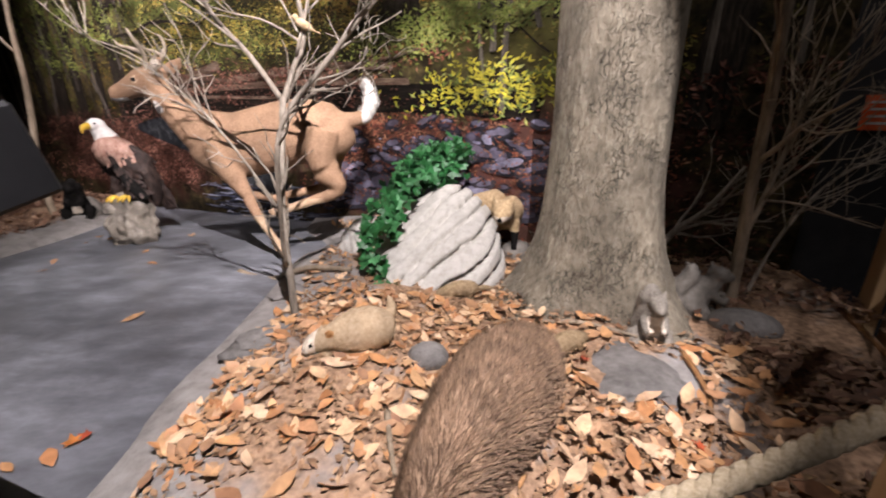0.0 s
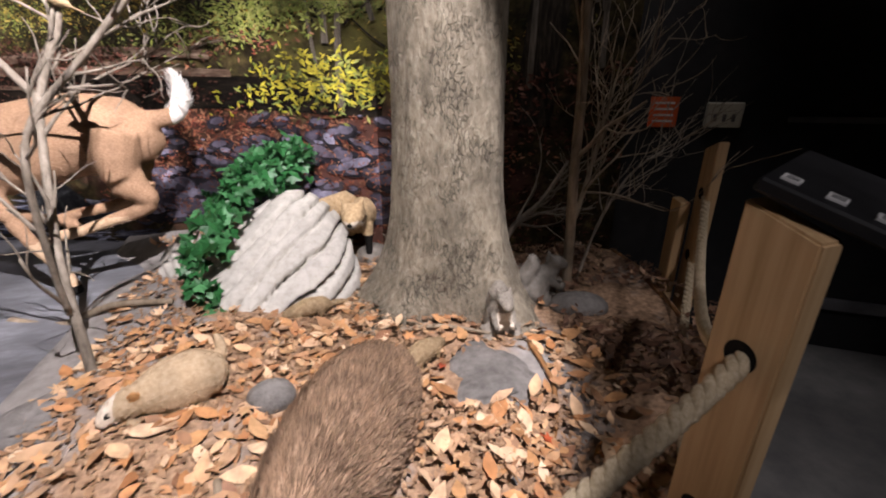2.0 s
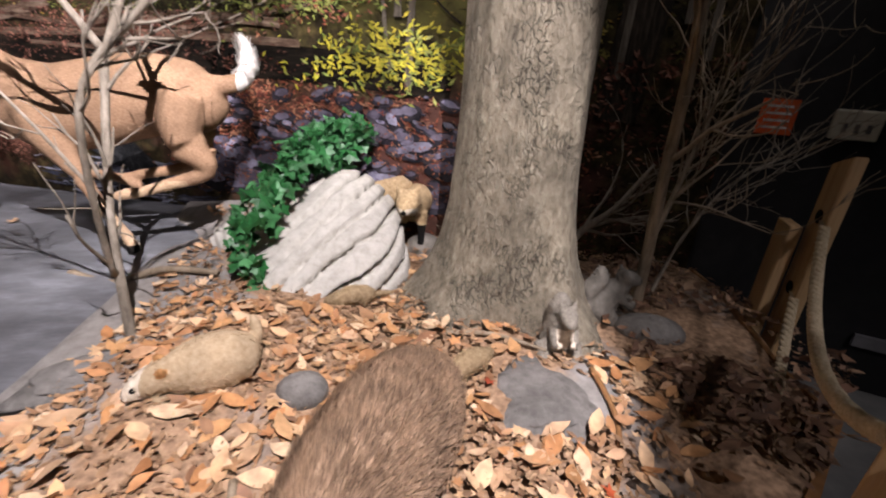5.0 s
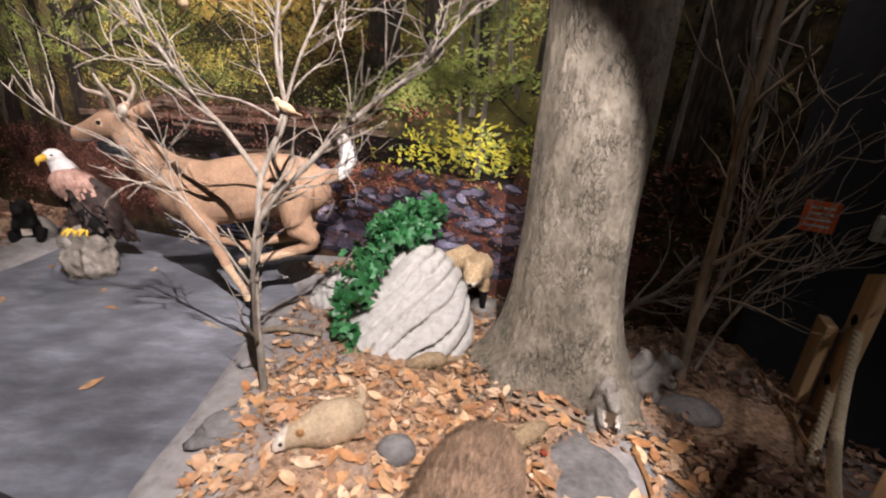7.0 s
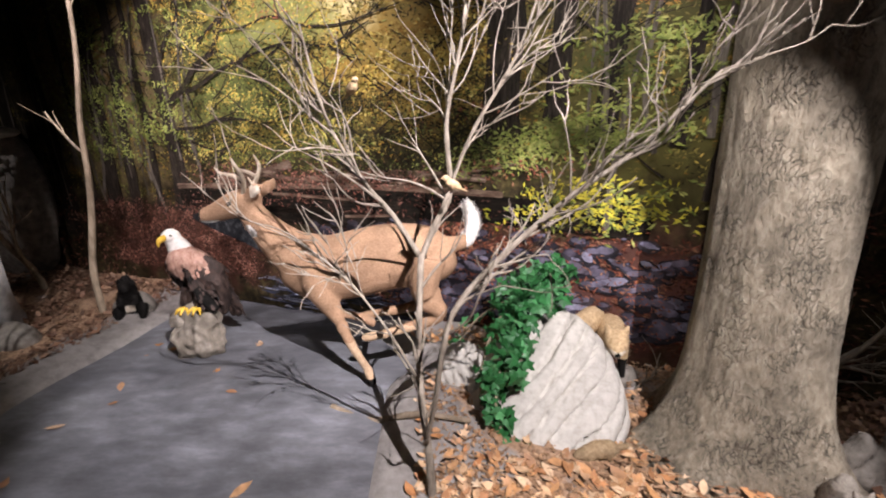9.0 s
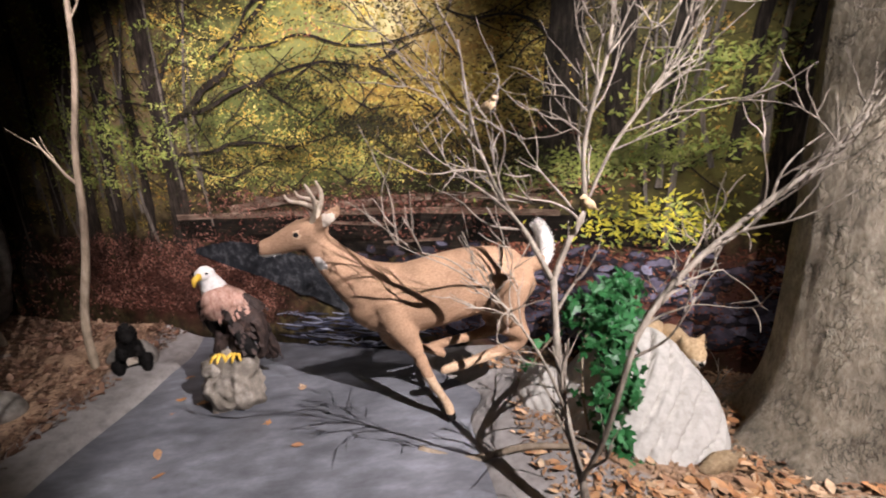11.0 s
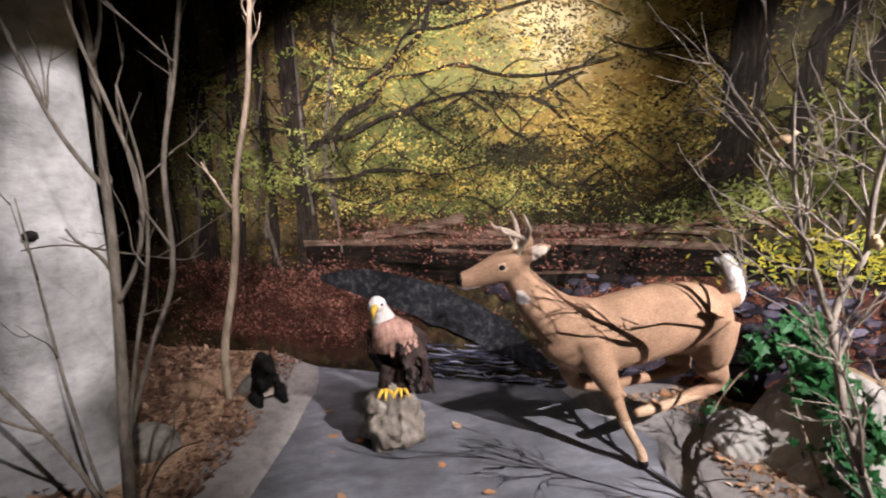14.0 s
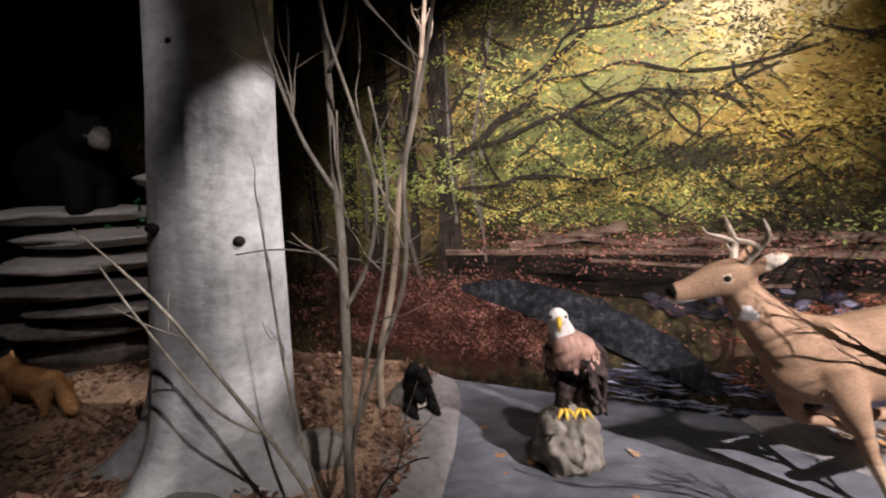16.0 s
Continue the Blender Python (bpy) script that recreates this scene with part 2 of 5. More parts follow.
def bark_material():
    """Pale brown bark in small plates with dark upright cracks."""
    m = mat("cracked_brown_bark", (.18, .15, .105), (.30, .258, .187), (.41, .365, .275), 40, .85, 1.2, (1, 1, .5), .35, coarse=.13)
    n, l = m.node_tree.nodes, m.node_tree.links
    b = n["Principled BSDF"]
    plain = b.inputs["Base Color"].links[0].from_socket
    tc, mp, vo, warp = n.new("ShaderNodeTexCoord"), n.new("ShaderNodeMapping"), n.new("ShaderNodeTexVoronoi"), n.new("ShaderNodeTexNoise")
    warp.inputs["Scale"].default_value, warp.inputs["Detail"].default_value = 9, 4
    l.new(tc.outputs["Object"], warp.inputs["Vector"])
    add = n.new("ShaderNodeVectorMath")
    add.operation = "MULTIPLY_ADD"
    add.inputs[1].default_value = (.10, .10, .10)
    l.new(warp.outputs["Color"], add.inputs[0])
    l.new(tc.outputs["Object"], add.inputs[2])
    mp.inputs["Scale"].default_value = (1, 1, .33)
    l.new(add.outputs[0], mp.inputs["Vector"])
    vo.feature = "DISTANCE_TO_EDGE"
    vo.inputs["Scale"].default_value = 62
    l.new(mp.outputs[0], vo.inputs["Vector"])
    crack = n.new("ShaderNodeMapRange")
    crack.inputs["From Min"].default_value, crack.inputs["From Max"].default_value = 0.0, 0.10
    crack.inputs["To Min"].default_value, crack.inputs["To Max"].default_value = 0.48, 1.0
    l.new(vo.outputs["Distance"], crack.inputs["Value"])
    patch, mx0 = n.new("ShaderNodeMapRange"), n.new("ShaderNodeMix")
    patch.inputs["From Min"].default_value, patch.inputs["From Max"].default_value = 0.42, 0.60
    l.new(warp.outputs["Fac"], patch.inputs["Value"])
    mx0.inputs[2].default_value = 1.0
    l.new(patch.outputs[0], mx0.inputs[0])
    l.new(crack.outputs[0], mx0.inputs[3])
    mx = n.new("ShaderNodeMix")
    mx.data_type, mx.blend_type = "RGBA", "MULTIPLY"
    mx.inputs[0].default_value = 1.0
    l.new(plain, mx.inputs[6])
    l.new(mx0.outputs[0], mx.inputs[7])
    l.new(mx.outputs[2], b.inputs["Base Color"])
    bp = n.new("ShaderNodeBump")
    bp.inputs["Strength"].default_value, bp.inputs["Distance"].default_value = .9, .012
    l.new(mx0.outputs[0], bp.inputs["Height"])
    l.new(b.inputs["Normal"].links[0].from_socket, bp.inputs["Normal"])
    l.new(bp.outputs[0], b.inputs["Normal"])
    return m


M["bark"] = bark_material()
M["ground"] = ground_material()
M["pond"] = mat("poured_grey_pond", (.105, .108, .118), (.16, .165, .178), (.25, .26, .285), 5.5, .3, .14, (1, 2.2, 1), .4, coarse=.3, rough2=.55)

# ---- mesh helpers ----
def mesh_object(name, bm, material, smooth=True):
    me = bpy.data.meshes.new(name)
    bmesh.ops.recalc_face_normals(bm, faces=bm.faces)
    bm.to_mesh(me)
    bm.free()
    for one in (material if isinstance(material, (list, tuple)) else [material]):
        me.materials.append(one)
    if smooth:
        me.polygons.foreach_set("use_smooth", [True] * len(me.polygons))
    return me


def thing(name, bm, material, label, category, group="", kind="", smooth=True):
    ob = new(name, mesh_object(name, bm, material, smooth))
    return tagged(ob, label, category, group, kind)


def part(name, bm, material, parent, label="", smooth=True):
    ob = new(name, mesh_object(name, bm, material, smooth))
    ob.parent = parent
    if label:
        ob["label"] = label
    return ob


def soup(name, verts, faces, material, smooth=False):
    me = bpy.data.meshes.new(name)
    me.from_pydata(verts, [], faces)
    me.materials.append(material)
    if smooth:
        me.polygons.foreach_set("use_smooth", [True] * len(me.polygons))
    return new(name, me)


def bend(pts, radii, k=5):
    """A smooth line through the points, with its radii."""
    P = [Vector(p) for p in pts]
    if any(isinstance(r, tuple) for r in radii):
        radii = [r if isinstance(r, tuple) else (r, r) for r in radii]
    out, rr = [], []
    for i in range(len(P) - 1):
        a, b, c, d = P[max(i - 1, 0)], P[i], P[i + 1], P[min(i + 2, len(P) - 1)]
        for j in range(k):
            t = j / k
            out.append(0.5 * ((2 * b) + (c - a) * t + (2 * a - 5 * b + 4 * c - d) * t * t + (3 * b - a - 3 * c + d) * t ** 3))
            ra, rb = radii[i], radii[i + 1]
            rr.append(tuple(u + (v - u) * t for u, v in zip(ra, rb)) if isinstance(ra, tuple) else ra + (rb - ra) * t)
    return out + [P[-1]], rr + [radii[-1]]


def tube(bm, pts, radii, n=10, k=4, slot=0, wob=0.0, up=(0, 0, 1)):
    """A closed, smooth tube. A radius may be a pair: across and along up."""
    pts, radii = bend(pts, radii, k)
    rings, side = [], None
    for i, p in enumerate(pts):
        d = (pts[min(i + 1, len(pts) - 1)] - pts[max(i - 1, 0)]).normalized()
        ref = Vector(up) if abs(d.dot(Vector(up))) < 0.93 else Vector((0, 1, 0))
        s = d.cross(ref).normalized()
        if side is not None and s.dot(side) < 0:
            s = -s
        side = s
        u = s.cross(d).normalized()
        rx, ry = radii[i] if isinstance(radii[i], tuple) else (radii[i], radii[i])
        ring = []
        for j in range(n):
            a = 2 * math.pi * j / n
            w = 1 + (SEED.uniform(-wob, wob) if wob else 0)
            ring.append(bm.verts.new(p + s * rx * w * math.cos(a) + u * ry * w * math.sin(a)))
        rings.append(ring)
    faces = []
    for a, b in zip(rings, rings[1:]):
        for j in range(n):
            faces.append(bm.faces.new((a[j], a[(j + 1) % n], b[(j + 1) % n], b[j])))
    faces.append(bm.faces.new(rings[0][::-1]))
    faces.append(bm.faces.new(rings[-1]))
    for f in faces:
        f.material_index = slot
    return bm


def ball(bm, at, r, slot=0, n=2):
    made = bmesh.ops.create_icosphere(bm, subdivisions=n, radius=1.0, matrix=Matrix.Translation(at) @ Matrix.Diagonal((*r, 1)))
    for v in made["verts"]:
        for f in v.link_faces:
            f.material_index = slot
    return bm


def box(bm, lo, hi, m=None, bevel=0.0):
    made = bmesh.ops.create_cube(bm, size=1.0, matrix=Matrix.Translation([(a + b) / 2 for a, b in zip(lo, hi)]) @ Matrix.Diagonal([b - a for a, b in zip(lo, hi)] + [1]))
    if bevel:
        edges = list({e for v in made["verts"] for e in v.link_edges})
        made = bmesh.ops.bevel(bm, geom=edges, offset=bevel, segments=1, affect="EDGES")
    if m is not None:
        vs = made["verts"]
        bmesh.ops.transform(bm, matrix=m, verts=vs)
    return bm


def fused(name, bm, voxel, smooth, materials, zone, fur=None):
    """The pieces melted into one skin; zone(point) picks the coat; fur = (count, length, lay) adds tufts."""
    tmp = new("tmp", mesh_object("tmp", bm, []))
    r = tmp.modifiers.new("melt", "REMESH")
    r.mode, r.voxel_size, r.use_smooth_shade = "VOXEL", voxel, True
    s = tmp.modifiers.new("even", "SMOOTH")
    s.factor, s.iterations = 0.5, smooth
    me = bpy.data.meshes.new_from_object(tmp.evaluated_get(bpy.context.evaluated_depsgraph_get()))
    bpy.data.objects.remove(tmp)
    vs = [v.co.copy() for v in me.vertices]
    fs = [tuple(p.vertices) for p in me.polygons]
    slots = [zone(p.center) for p in me.polygons]
    flat = len(fs)
    if fur:
        count, length, lay = fur
        lay = Vector(lay)
        rnd = random.Random(3)
        areas = np.array([p.area for p in me.polygons])
        picks = np.random.default_rng(5).choice(len(areas), count, p=areas / areas.sum())
        for i in picks:
            p = me.polygons[int(i)]
            nrm = p.normal
            flow = lay - nrm * lay.dot(nrm)
            d = (flow * 0.95 + nrm * 0.24 + Vector([rnd.uniform(-.22, .22) for _ in range(3)])).normalized()
            side = d.cross(nrm).normalized() * length * 0.035
            a = p.center + Vector([rnd.uniform(-voxel, voxel) * .5 for _ in range(3)]) - nrm * 0.002
            L = length * rnd.uniform(.6, 1.25)
            k = len(vs)
            vs += [a - side, a + side, a + d * L * .55 + nrm * .002 + side * .7, a + d * L]
            fs.append((k, k + 1, k + 2, k + 3))
            slots.append(slots[int(i)])
    out = bpy.data.meshes.new(name)
    out.from_pydata(vs, [], fs)
    for one in materials:
        out.materials.append(one)
    out.polygons.foreach_set("material_index", slots)
    out.polygons.foreach_set("use_smooth", [True] * flat + [False] * (len(fs) - flat))
    return new(name, out)


def step(a, b, x):
    t = min(max((x - a) / (b - a), 0), 1)
    return t * t * (3 - 2 * t)


# ---- setting: ground, pond, floor, walls ----
def pond_right(y):
    return -0.83 + 0.05 * math.sin(3.1 * y + 0.6) - 0.12 * step(1.55, 2.3, y) + 0.12 * step(2.35, 2.6, y) - 0.22 * step(2.6, 2.95, y)


def pond_left(y):
    return -2.86 + 0.06 * math.sin(2.3 * y)


def height(x, y):
    """The display's ground."""
    lump = 0.012 * math.sin(5.1 * x + 1.7 * y) + 0.010 * math.sin(3.3 * y - 7.7 * x + 1) + 0.006 * math.sin(13 * x + 11 * y)
    right = 0.05 * step(0, 0.35, x - pond_right(y)) - 0.105 * step(-0.45, 0.45, x)
    left = 0.05 * step(0, 0.35, pond_left(y) - x)
    wet = step(0.04, -0.06, x - pond_right(y)) * step(0.04, -0.06, pond_left(y) - x)
    slab = 0.045 * math.exp(-((x - 0.74) / 0.24) ** 2 - ((y - 1.32) / 0.2) ** 2)
    return -0.015 + (right + left + lump) * (1 - wet) - 0.07 * wet + slab


def wall_y(x):
    return 2.82 - 0.335 * x


def front_y(x):
    """The display's front edge."""
    if x > 0.9:
        return 0.66 + 0.68 * (x - 0.9)
    if x > -1.2:
        return 0.62 + 0.019 * (x + 1.2)
    return 0.62 + 0.30 * (-1.2 - x)


bm = bmesh.new()
NX, NY = 190, 64
grid = []
for i in range(NX + 1):
    x = -6.6 + (1.62 + 6.6) * i / NX
    row = []
    for j in range(NY + 1):
        f = j / NY
        y0, y1 = front_y(x), wall_y(x) + 0.02
        y = y0 + (y1 - y0) * f
        xx = x + (0.22 * step(1.15, 1.95, y) if x > 1.1 else 0) * step(1.1, 1.62, x)
        row.append(bm.verts.new((xx, y, height(xx, y))))
    grid.append(row)
for a, b in zip(grid, grid[1:]):
    for j in range(NY):
        bm.faces.new((a[j], b[j], b[j + 1], a[j + 1]))
thing("ground", bm, M["ground"], "grey cast display ground with brown soil patches", "ground", kind="structure")

bm = bmesh.new()
rows = []
for j in range(60):
    y = 0.66 + (4.1 - 0.66) * j / 59
    a, b = pond_left(y) - 0.05, pond_right(y) + 0.06
    y2 = lambda x: min(y, wall_y(x) - 0.004)
    rows.append([bm.verts.new((a + (b - a) * i / 30, y2(a + (b - a) * i / 30), -0.042 + 0.003 * math.sin(9 * y + 5 * i))) for i in range(31)])
for a, b in zip(rows, rows[1:]):
    for i in range(30):
        bm.faces.new((a[i], a[i + 1], b[i + 1], b[i]))
thing("pond", bm, M["pond"], "poured grey and blue pond surface with a dull gloss", "pond", kind="structure")

bm = bmesh.new()
box(bm, (-9, -4.2, FLOOR - 0.1), (6.2, 8, FLOOR))
thing("floor", bm, M["concrete"], "smooth grey concrete floor for visitors", "floor", kind="structure", smooth=False)
bm = bmesh.new()
box(bm, (-9, -4.2, 3.3), (6.2, 8, 3.4))
thing("ceiling", bm, M["room"], "black painted ceiling", "ceiling", kind="structure", smooth=False)
for name, lo, hi in (("wall_south", (-9, -4.3, FLOOR), (6.2, -4.2, 3.3)), ("wall_west", (-9.1, -4.3, FLOOR), (-9, 8, 3.3)),
                     ("wall_east", (6.2, -4.3, FLOOR), (6.3, 8, 3.3)), ("wall_north", (-9, 8, FLOOR), (6.2, 8.1, 3.3))):
    bm = bmesh.new()
    box(bm, lo, hi)
    thing(name, bm, M["room"], "plain black painted wall", "wall", kind="structure", smooth=False)
# the black wall that goes on beside the mural
WALL_E = Matrix.Translation((1.83, 2.20, 0)) @ Matrix.Rotation(math.atan2(-0.7, 1), 4, "Z")
bm = bmesh.new()
box(bm, (0, 0, FLOOR), (5.5, 0.12, 3.3), WALL_E)
thing("wall_east_screen", bm, M["room"], "black painted screen wall beside the mural", "wall", kind="structure", smooth=False)
bm = bmesh.new()
box(bm, (0.75, -0.025, FLOOR + 0.24), (1.75, -0.003, FLOOR + 0.30), WALL_E)
thing("trim", bm, M["steel"], "dull grey metal trim strip on the black wall", "trim", kind="structure", smooth=False)
bm = bmesh.new()
box(bm, (0.72, -0.03, 0.70), (2.9, -0.003, 0.725), WALL_E)
thing("trim_rail", bm, M["steel"], "thin grey rail along the black wall", "trim", kind="structure", smooth=False)

# the display's front board
bm = bmesh.new()
line = [(-6.6 + 0.2 * i) for i in range(38)] + [0.9, 1.05, 1.25, 1.45, 1.55, 1.62]
line = sorted(set(line))
outer = [(x, front_y(x)) for x in line] + [(1.67, 1.40), (1.75, 1.65), (1.83, 1.92), (1.86, 2.2)]
prev = None
for x, y in outer:
    q = [bm.verts.new((x, y, FLOOR)), bm.verts.new((x, y, height(x, y) + 0.012)), bm.verts.new((x - 0.012, y + 0.022, height(x, y) + 0.012)), bm.verts.new((x - 0.012, y + 0.022, FLOOR))]
    if prev:
        for i in range(3):
            bm.faces.new((prev[i], q[i], q[i + 1], prev[i + 1]))
    prev = q
thing("front_board", bm, M["edge"], "stained brown wooden board edging the display", "edging board", kind="structure", smooth=False)

# ---- the printed mural ----
MURAL_N = Vector((-0.335, -1, 0)).normalized()


def on_mural(x, z, lift):
    x, z = -.028 + .978 * x - .0041 * x * x + .011 * x * z, .109 - .0023 * x + .941 * z - .0042 * x * z
    return Vector((x, wall_y(x), z)) + MURAL_N * lift


def mural_material():
    """A printed autumn wood: shaded ground low down, leaf haze above."""
    m = mat("printed_forest_ground", (.010, .008, .005), (.035, .027, .014), (.11, .085, .035), 16, .5, .0, (1, 1, 1), .6, coarse=.2, spec=.12)
    n, l = m.node_tree.nodes, m.node_tree.links
    b = n["Principled BSDF"]
    dark = b.inputs["Base Color"].links[0].from_socket
    tc, sep = n.new("ShaderNodeTexCoord"), n.new("ShaderNodeSeparateXYZ")
    l.new(tc.outputs["Object"], sep.inputs[0])

    def blob(cx, cz, sx, sz):
        sub = n.new("ShaderNodeVectorMath")
        sub.operation = "MULTIPLY_ADD"
        sub.inputs[1].default_value = (1 / sx, 0, 1 / sz)
        sub.inputs[2].default_value = (-cx / sx, 0, -cz / sz)
        l.new(tc.outputs["Object"], sub.inputs[0])
        ln = n.new("ShaderNodeVectorMath")
        ln.operation = "LENGTH"
        l.new(sub.outputs[0], ln.inputs[0])
        noise = n.new("ShaderNodeTexNoise")
        noise.inputs["Scale"].default_value, noise.inputs["Detail"].default_value = 7, 6
        l.new(tc.outputs["Object"], noise.inputs["Vector"])
        ad = n.new("ShaderNodeMath")
        ad.operation = "MULTIPLY_ADD"
        ad.inputs[1].default_value, ad.inputs[2].default_value = 1.6, -0.8
        l.new(noise.outputs["Fac"], ad.inputs[0])
        sm = n.new("ShaderNodeMath")
        l.new(ad.outputs[0], sm.inputs[0])
        l.new(ln.outputs["Value"], sm.inputs[1])
        mr = n.new("ShaderNodeMapRange")
        mr.inputs["From Min"].default_value, mr.inputs["From Max"].default_value = 0.55, 1.15
        mr.inputs["To Min"].default_value, mr.inputs["To Max"].default_value = 1, 0
        l.new(sm.outputs[0], mr.inputs["Value"])
        return mr.outputs[0]

    colour = dark
    for cx, cz, sx, sz, c in ((-1.9, 1.75, 1.0, .62, (.075, .085, .025)), (-0.9, 1.95, .8, .6, (.24, .165, .04)), (-1.2, 2.3, .4, .35, (.62, .52, .25)), (-1.75, 2.1, .5, .3, (.20, .21, .07)),
                              (0.45, 1.6, .8, .7, (.075, .068, .02)), (-3.6, 1.8, 1.0, .9, (.12, .088, .045)), (-2.9, 0.35, .9, .3, (.05, .02, .014)), (0.2, 0.35, 1.2, .45, (.09, .04, .032))):
        mx = n.new("ShaderNodeMix")
        mx.data_type = "RGBA"
        l.new(blob(cx, cz, sx, sz), mx.inputs[0])
        l.new(colour, mx.inputs[6])
        mx.inputs[7].default_value = (*c, 1)
        colour = mx.outputs[2]
    l.new(colour, b.inputs["Base Color"])
    return m


bm = bmesh.new()
cols = []
for i in range(41):
    x = -7.0 + (1.96 + 7.0) * i / 40
    cols.append([bm.verts.new(on_mural(x, z, o)) for z, o in ((FLOOR, 0), (3.3, 0), (3.3, -0.1), (FLOOR, -0.1))])
for a, b in zip(cols, cols[1:]):
    for i in range(4):
        bm.faces.new((a[i], b[i], b[(i + 1) % 4], a[(i + 1) % 4]))
bm.faces.new(cols[0])
bm.faces.new(cols[-1][::-1])
mural = thing("mural_wall", bm, mural_material(), "printed autumn forest mural covering the back wall", "mural", kind="structure", smooth=False)


def printed(name, verts, faces, material, label):
    ob = soup(name, verts, faces, material)
    ob.parent = mural
    ob["kind"], ob["label"] = "stuff", label
    return ob


def flecks(regions, lift):
    """Printed leaves: sprays of small pointed flecks. A region: x, z, half width, half height, sprays, leaves in a spray, leaf length, slope."""
    V, F = [], []
    for cx, cz, sx, sz, sprays, count, size, slope in regions:
        for _ in range(sprays):
            x0, z0 = cx + RNG.uniform(-1, 1) * sx, cz + RNG.uniform(-1, 1) * sz
            wide, flat = RNG.uniform(.09, .2), RNG.uniform(.015, .045)
            s = slope + RNG.normal(0, .12)
            u = RNG.normal(0, wide, count)
            w = RNG.normal(0, flat, count) + u * s
            a = RNG.normal(0, .9, count)
            L = size * RNG.uniform(.5, 1.3, count)
            for ui, wi, ai, li in zip(u, w, a, L):
                x, z, c, q = x0 + ui, z0 + wi, math.cos(ai) * li, math.sin(ai) * li
                if x > 1.9 or z < -.2:
                    continue
                o = lift + RNG.uniform(0, .002)
                k = len(V)
                V += [on_mural(x - c, z - q, o), on_mural(x - .32 * q, z + .32 * c, o), on_mural(x + c, z + q, o), on_mural(x + .32 * q, z - .32 * c, o)]
                F.append((k, k + 1, k + 2, k + 3))
    return V, F


def strip(pts, widths, lift, V, F):
    P, W = bend([(x, 0, z) for x, z in pts], widths, 5)
    k0 = len(V)
    for i, p in enumerate(P):
        d = (P[min(i + 1, len(P) - 1)] - P[max(i - 1, 0)]).normalized()
        w = W[i] * RNG.uniform(.88, 1.12)
        V += [on_mural(p.x - d.z * w, p.z + d.x * w, lift), on_mural(p.x + d.z * w, p.z - d.x * w, lift)]
    F += [(k0 + 2 * i, k0 + 2 * i + 1, k0 + 2 * i + 3, k0 + 2 * i + 2) for i in range(len(P) - 1)]


# leaf haze, from the far wood to the near twigs
def ink(name, *stops):
    return island(name, stops, .55, 30, .12, 4.5)


YEL = ink("printed_golden_leaves", (.42, .31, .05), (.62, .47, .10), (.34, .28, .06), (.70, .57, .18), (.50, .30, .05), (.30, .27, .07))
AMB = ink("printed_amber_leaves", (.26, .15, .03), (.36, .22, .05), (.18, .11, .025), (.46, .25, .05))
GRN = ink("printed_green_leaves", (.18, .22, .05), (.30, .34, .08), (.12, .16, .035), (.42, .42, .13), (.22, .28, .08))
OLV = ink("printed_olive_leaves", (.14, .13, .035), (.25, .205, .055), (.09, .085, .025), (.33, .26, .08))
SHD = ink("printed_shaded_leaves", (.018, .020, .010), (.05, .05, .018), (.035, .026, .012), (.012, .012, .008))
LIM = ink("printed_lemon_leaves", (.55, .50, .05), (.70, .60, .07), (.42, .42, .05), (.62, .50, .06))
RED = ink("printed_red_leaves", (.24, .065, .04), (.40, .16, .09), (.12, .035, .028), (.46, .24, .14), (.08, .028, .024), (.30, .09, .05))
MAR = ink("printed_brown_leaves", (.03, .012, .008), (.20, .08, .055), (.07, .027, .017), (.36, .19, .14), (.11, .042, .027), (.04, .018, .012), (.018, .010, .007))


def sprays(region, shares):
    """The sprays of a region dealt out to several inks."""
    return [(m, (*region[:4], max(int(region[4] * s), 1), *region[5:])) for m, s in shares]


def hang(name, deals, lift, label):
    for m in dict.fromkeys(d[0] for d in deals):
        V, F = flecks([d[1] for d in deals if d[0] is m], lift + RNG.uniform(0, .001))
        printed(name, V, F, m, label)


far_wood = (sprays((-2.0, 1.85, .75, .75, 190, 44, .0135, 0), ((GRN, .42), (OLV, .2), (YEL, .2), (SHD, .18)))
            + sprays((-.95, 1.9, .75, .7, 210, 44, .0135, .1), ((YEL, .42), (AMB, .25), (OLV, .15), (SHD, .1), (GRN, .08)))
            + sprays((-1.6, 1.22, 1.0, .18, 80, 36, .013, 0), ((GRN, .35), (YEL, .2), (SHD, .3), (OLV, .15)))
            + sprays((.45, 1.9, .9, .85, 170, 40, .015, .1), ((OLV, .45), (SHD, .3), (AMB, .15), (YEL, .1)))
            + sprays((1.4, 1.6, .5, .9, 60, 30, .015, 0), ((OLV, .3), (SHD, .7)))
            + sprays((-3.4, 1.75, .75, .95, 220, 40, .014, -.1), ((OLV, .5), (SHD, .28), (AMB, .15), (GRN, .07)))
            + sprays((-4.9, 1.6, .9, 1.0, 110, 30, .017, 0), ((OLV, .4), (SHD, .6))))
hang("foliage", far_wood, .003, "printed autumn foliage")

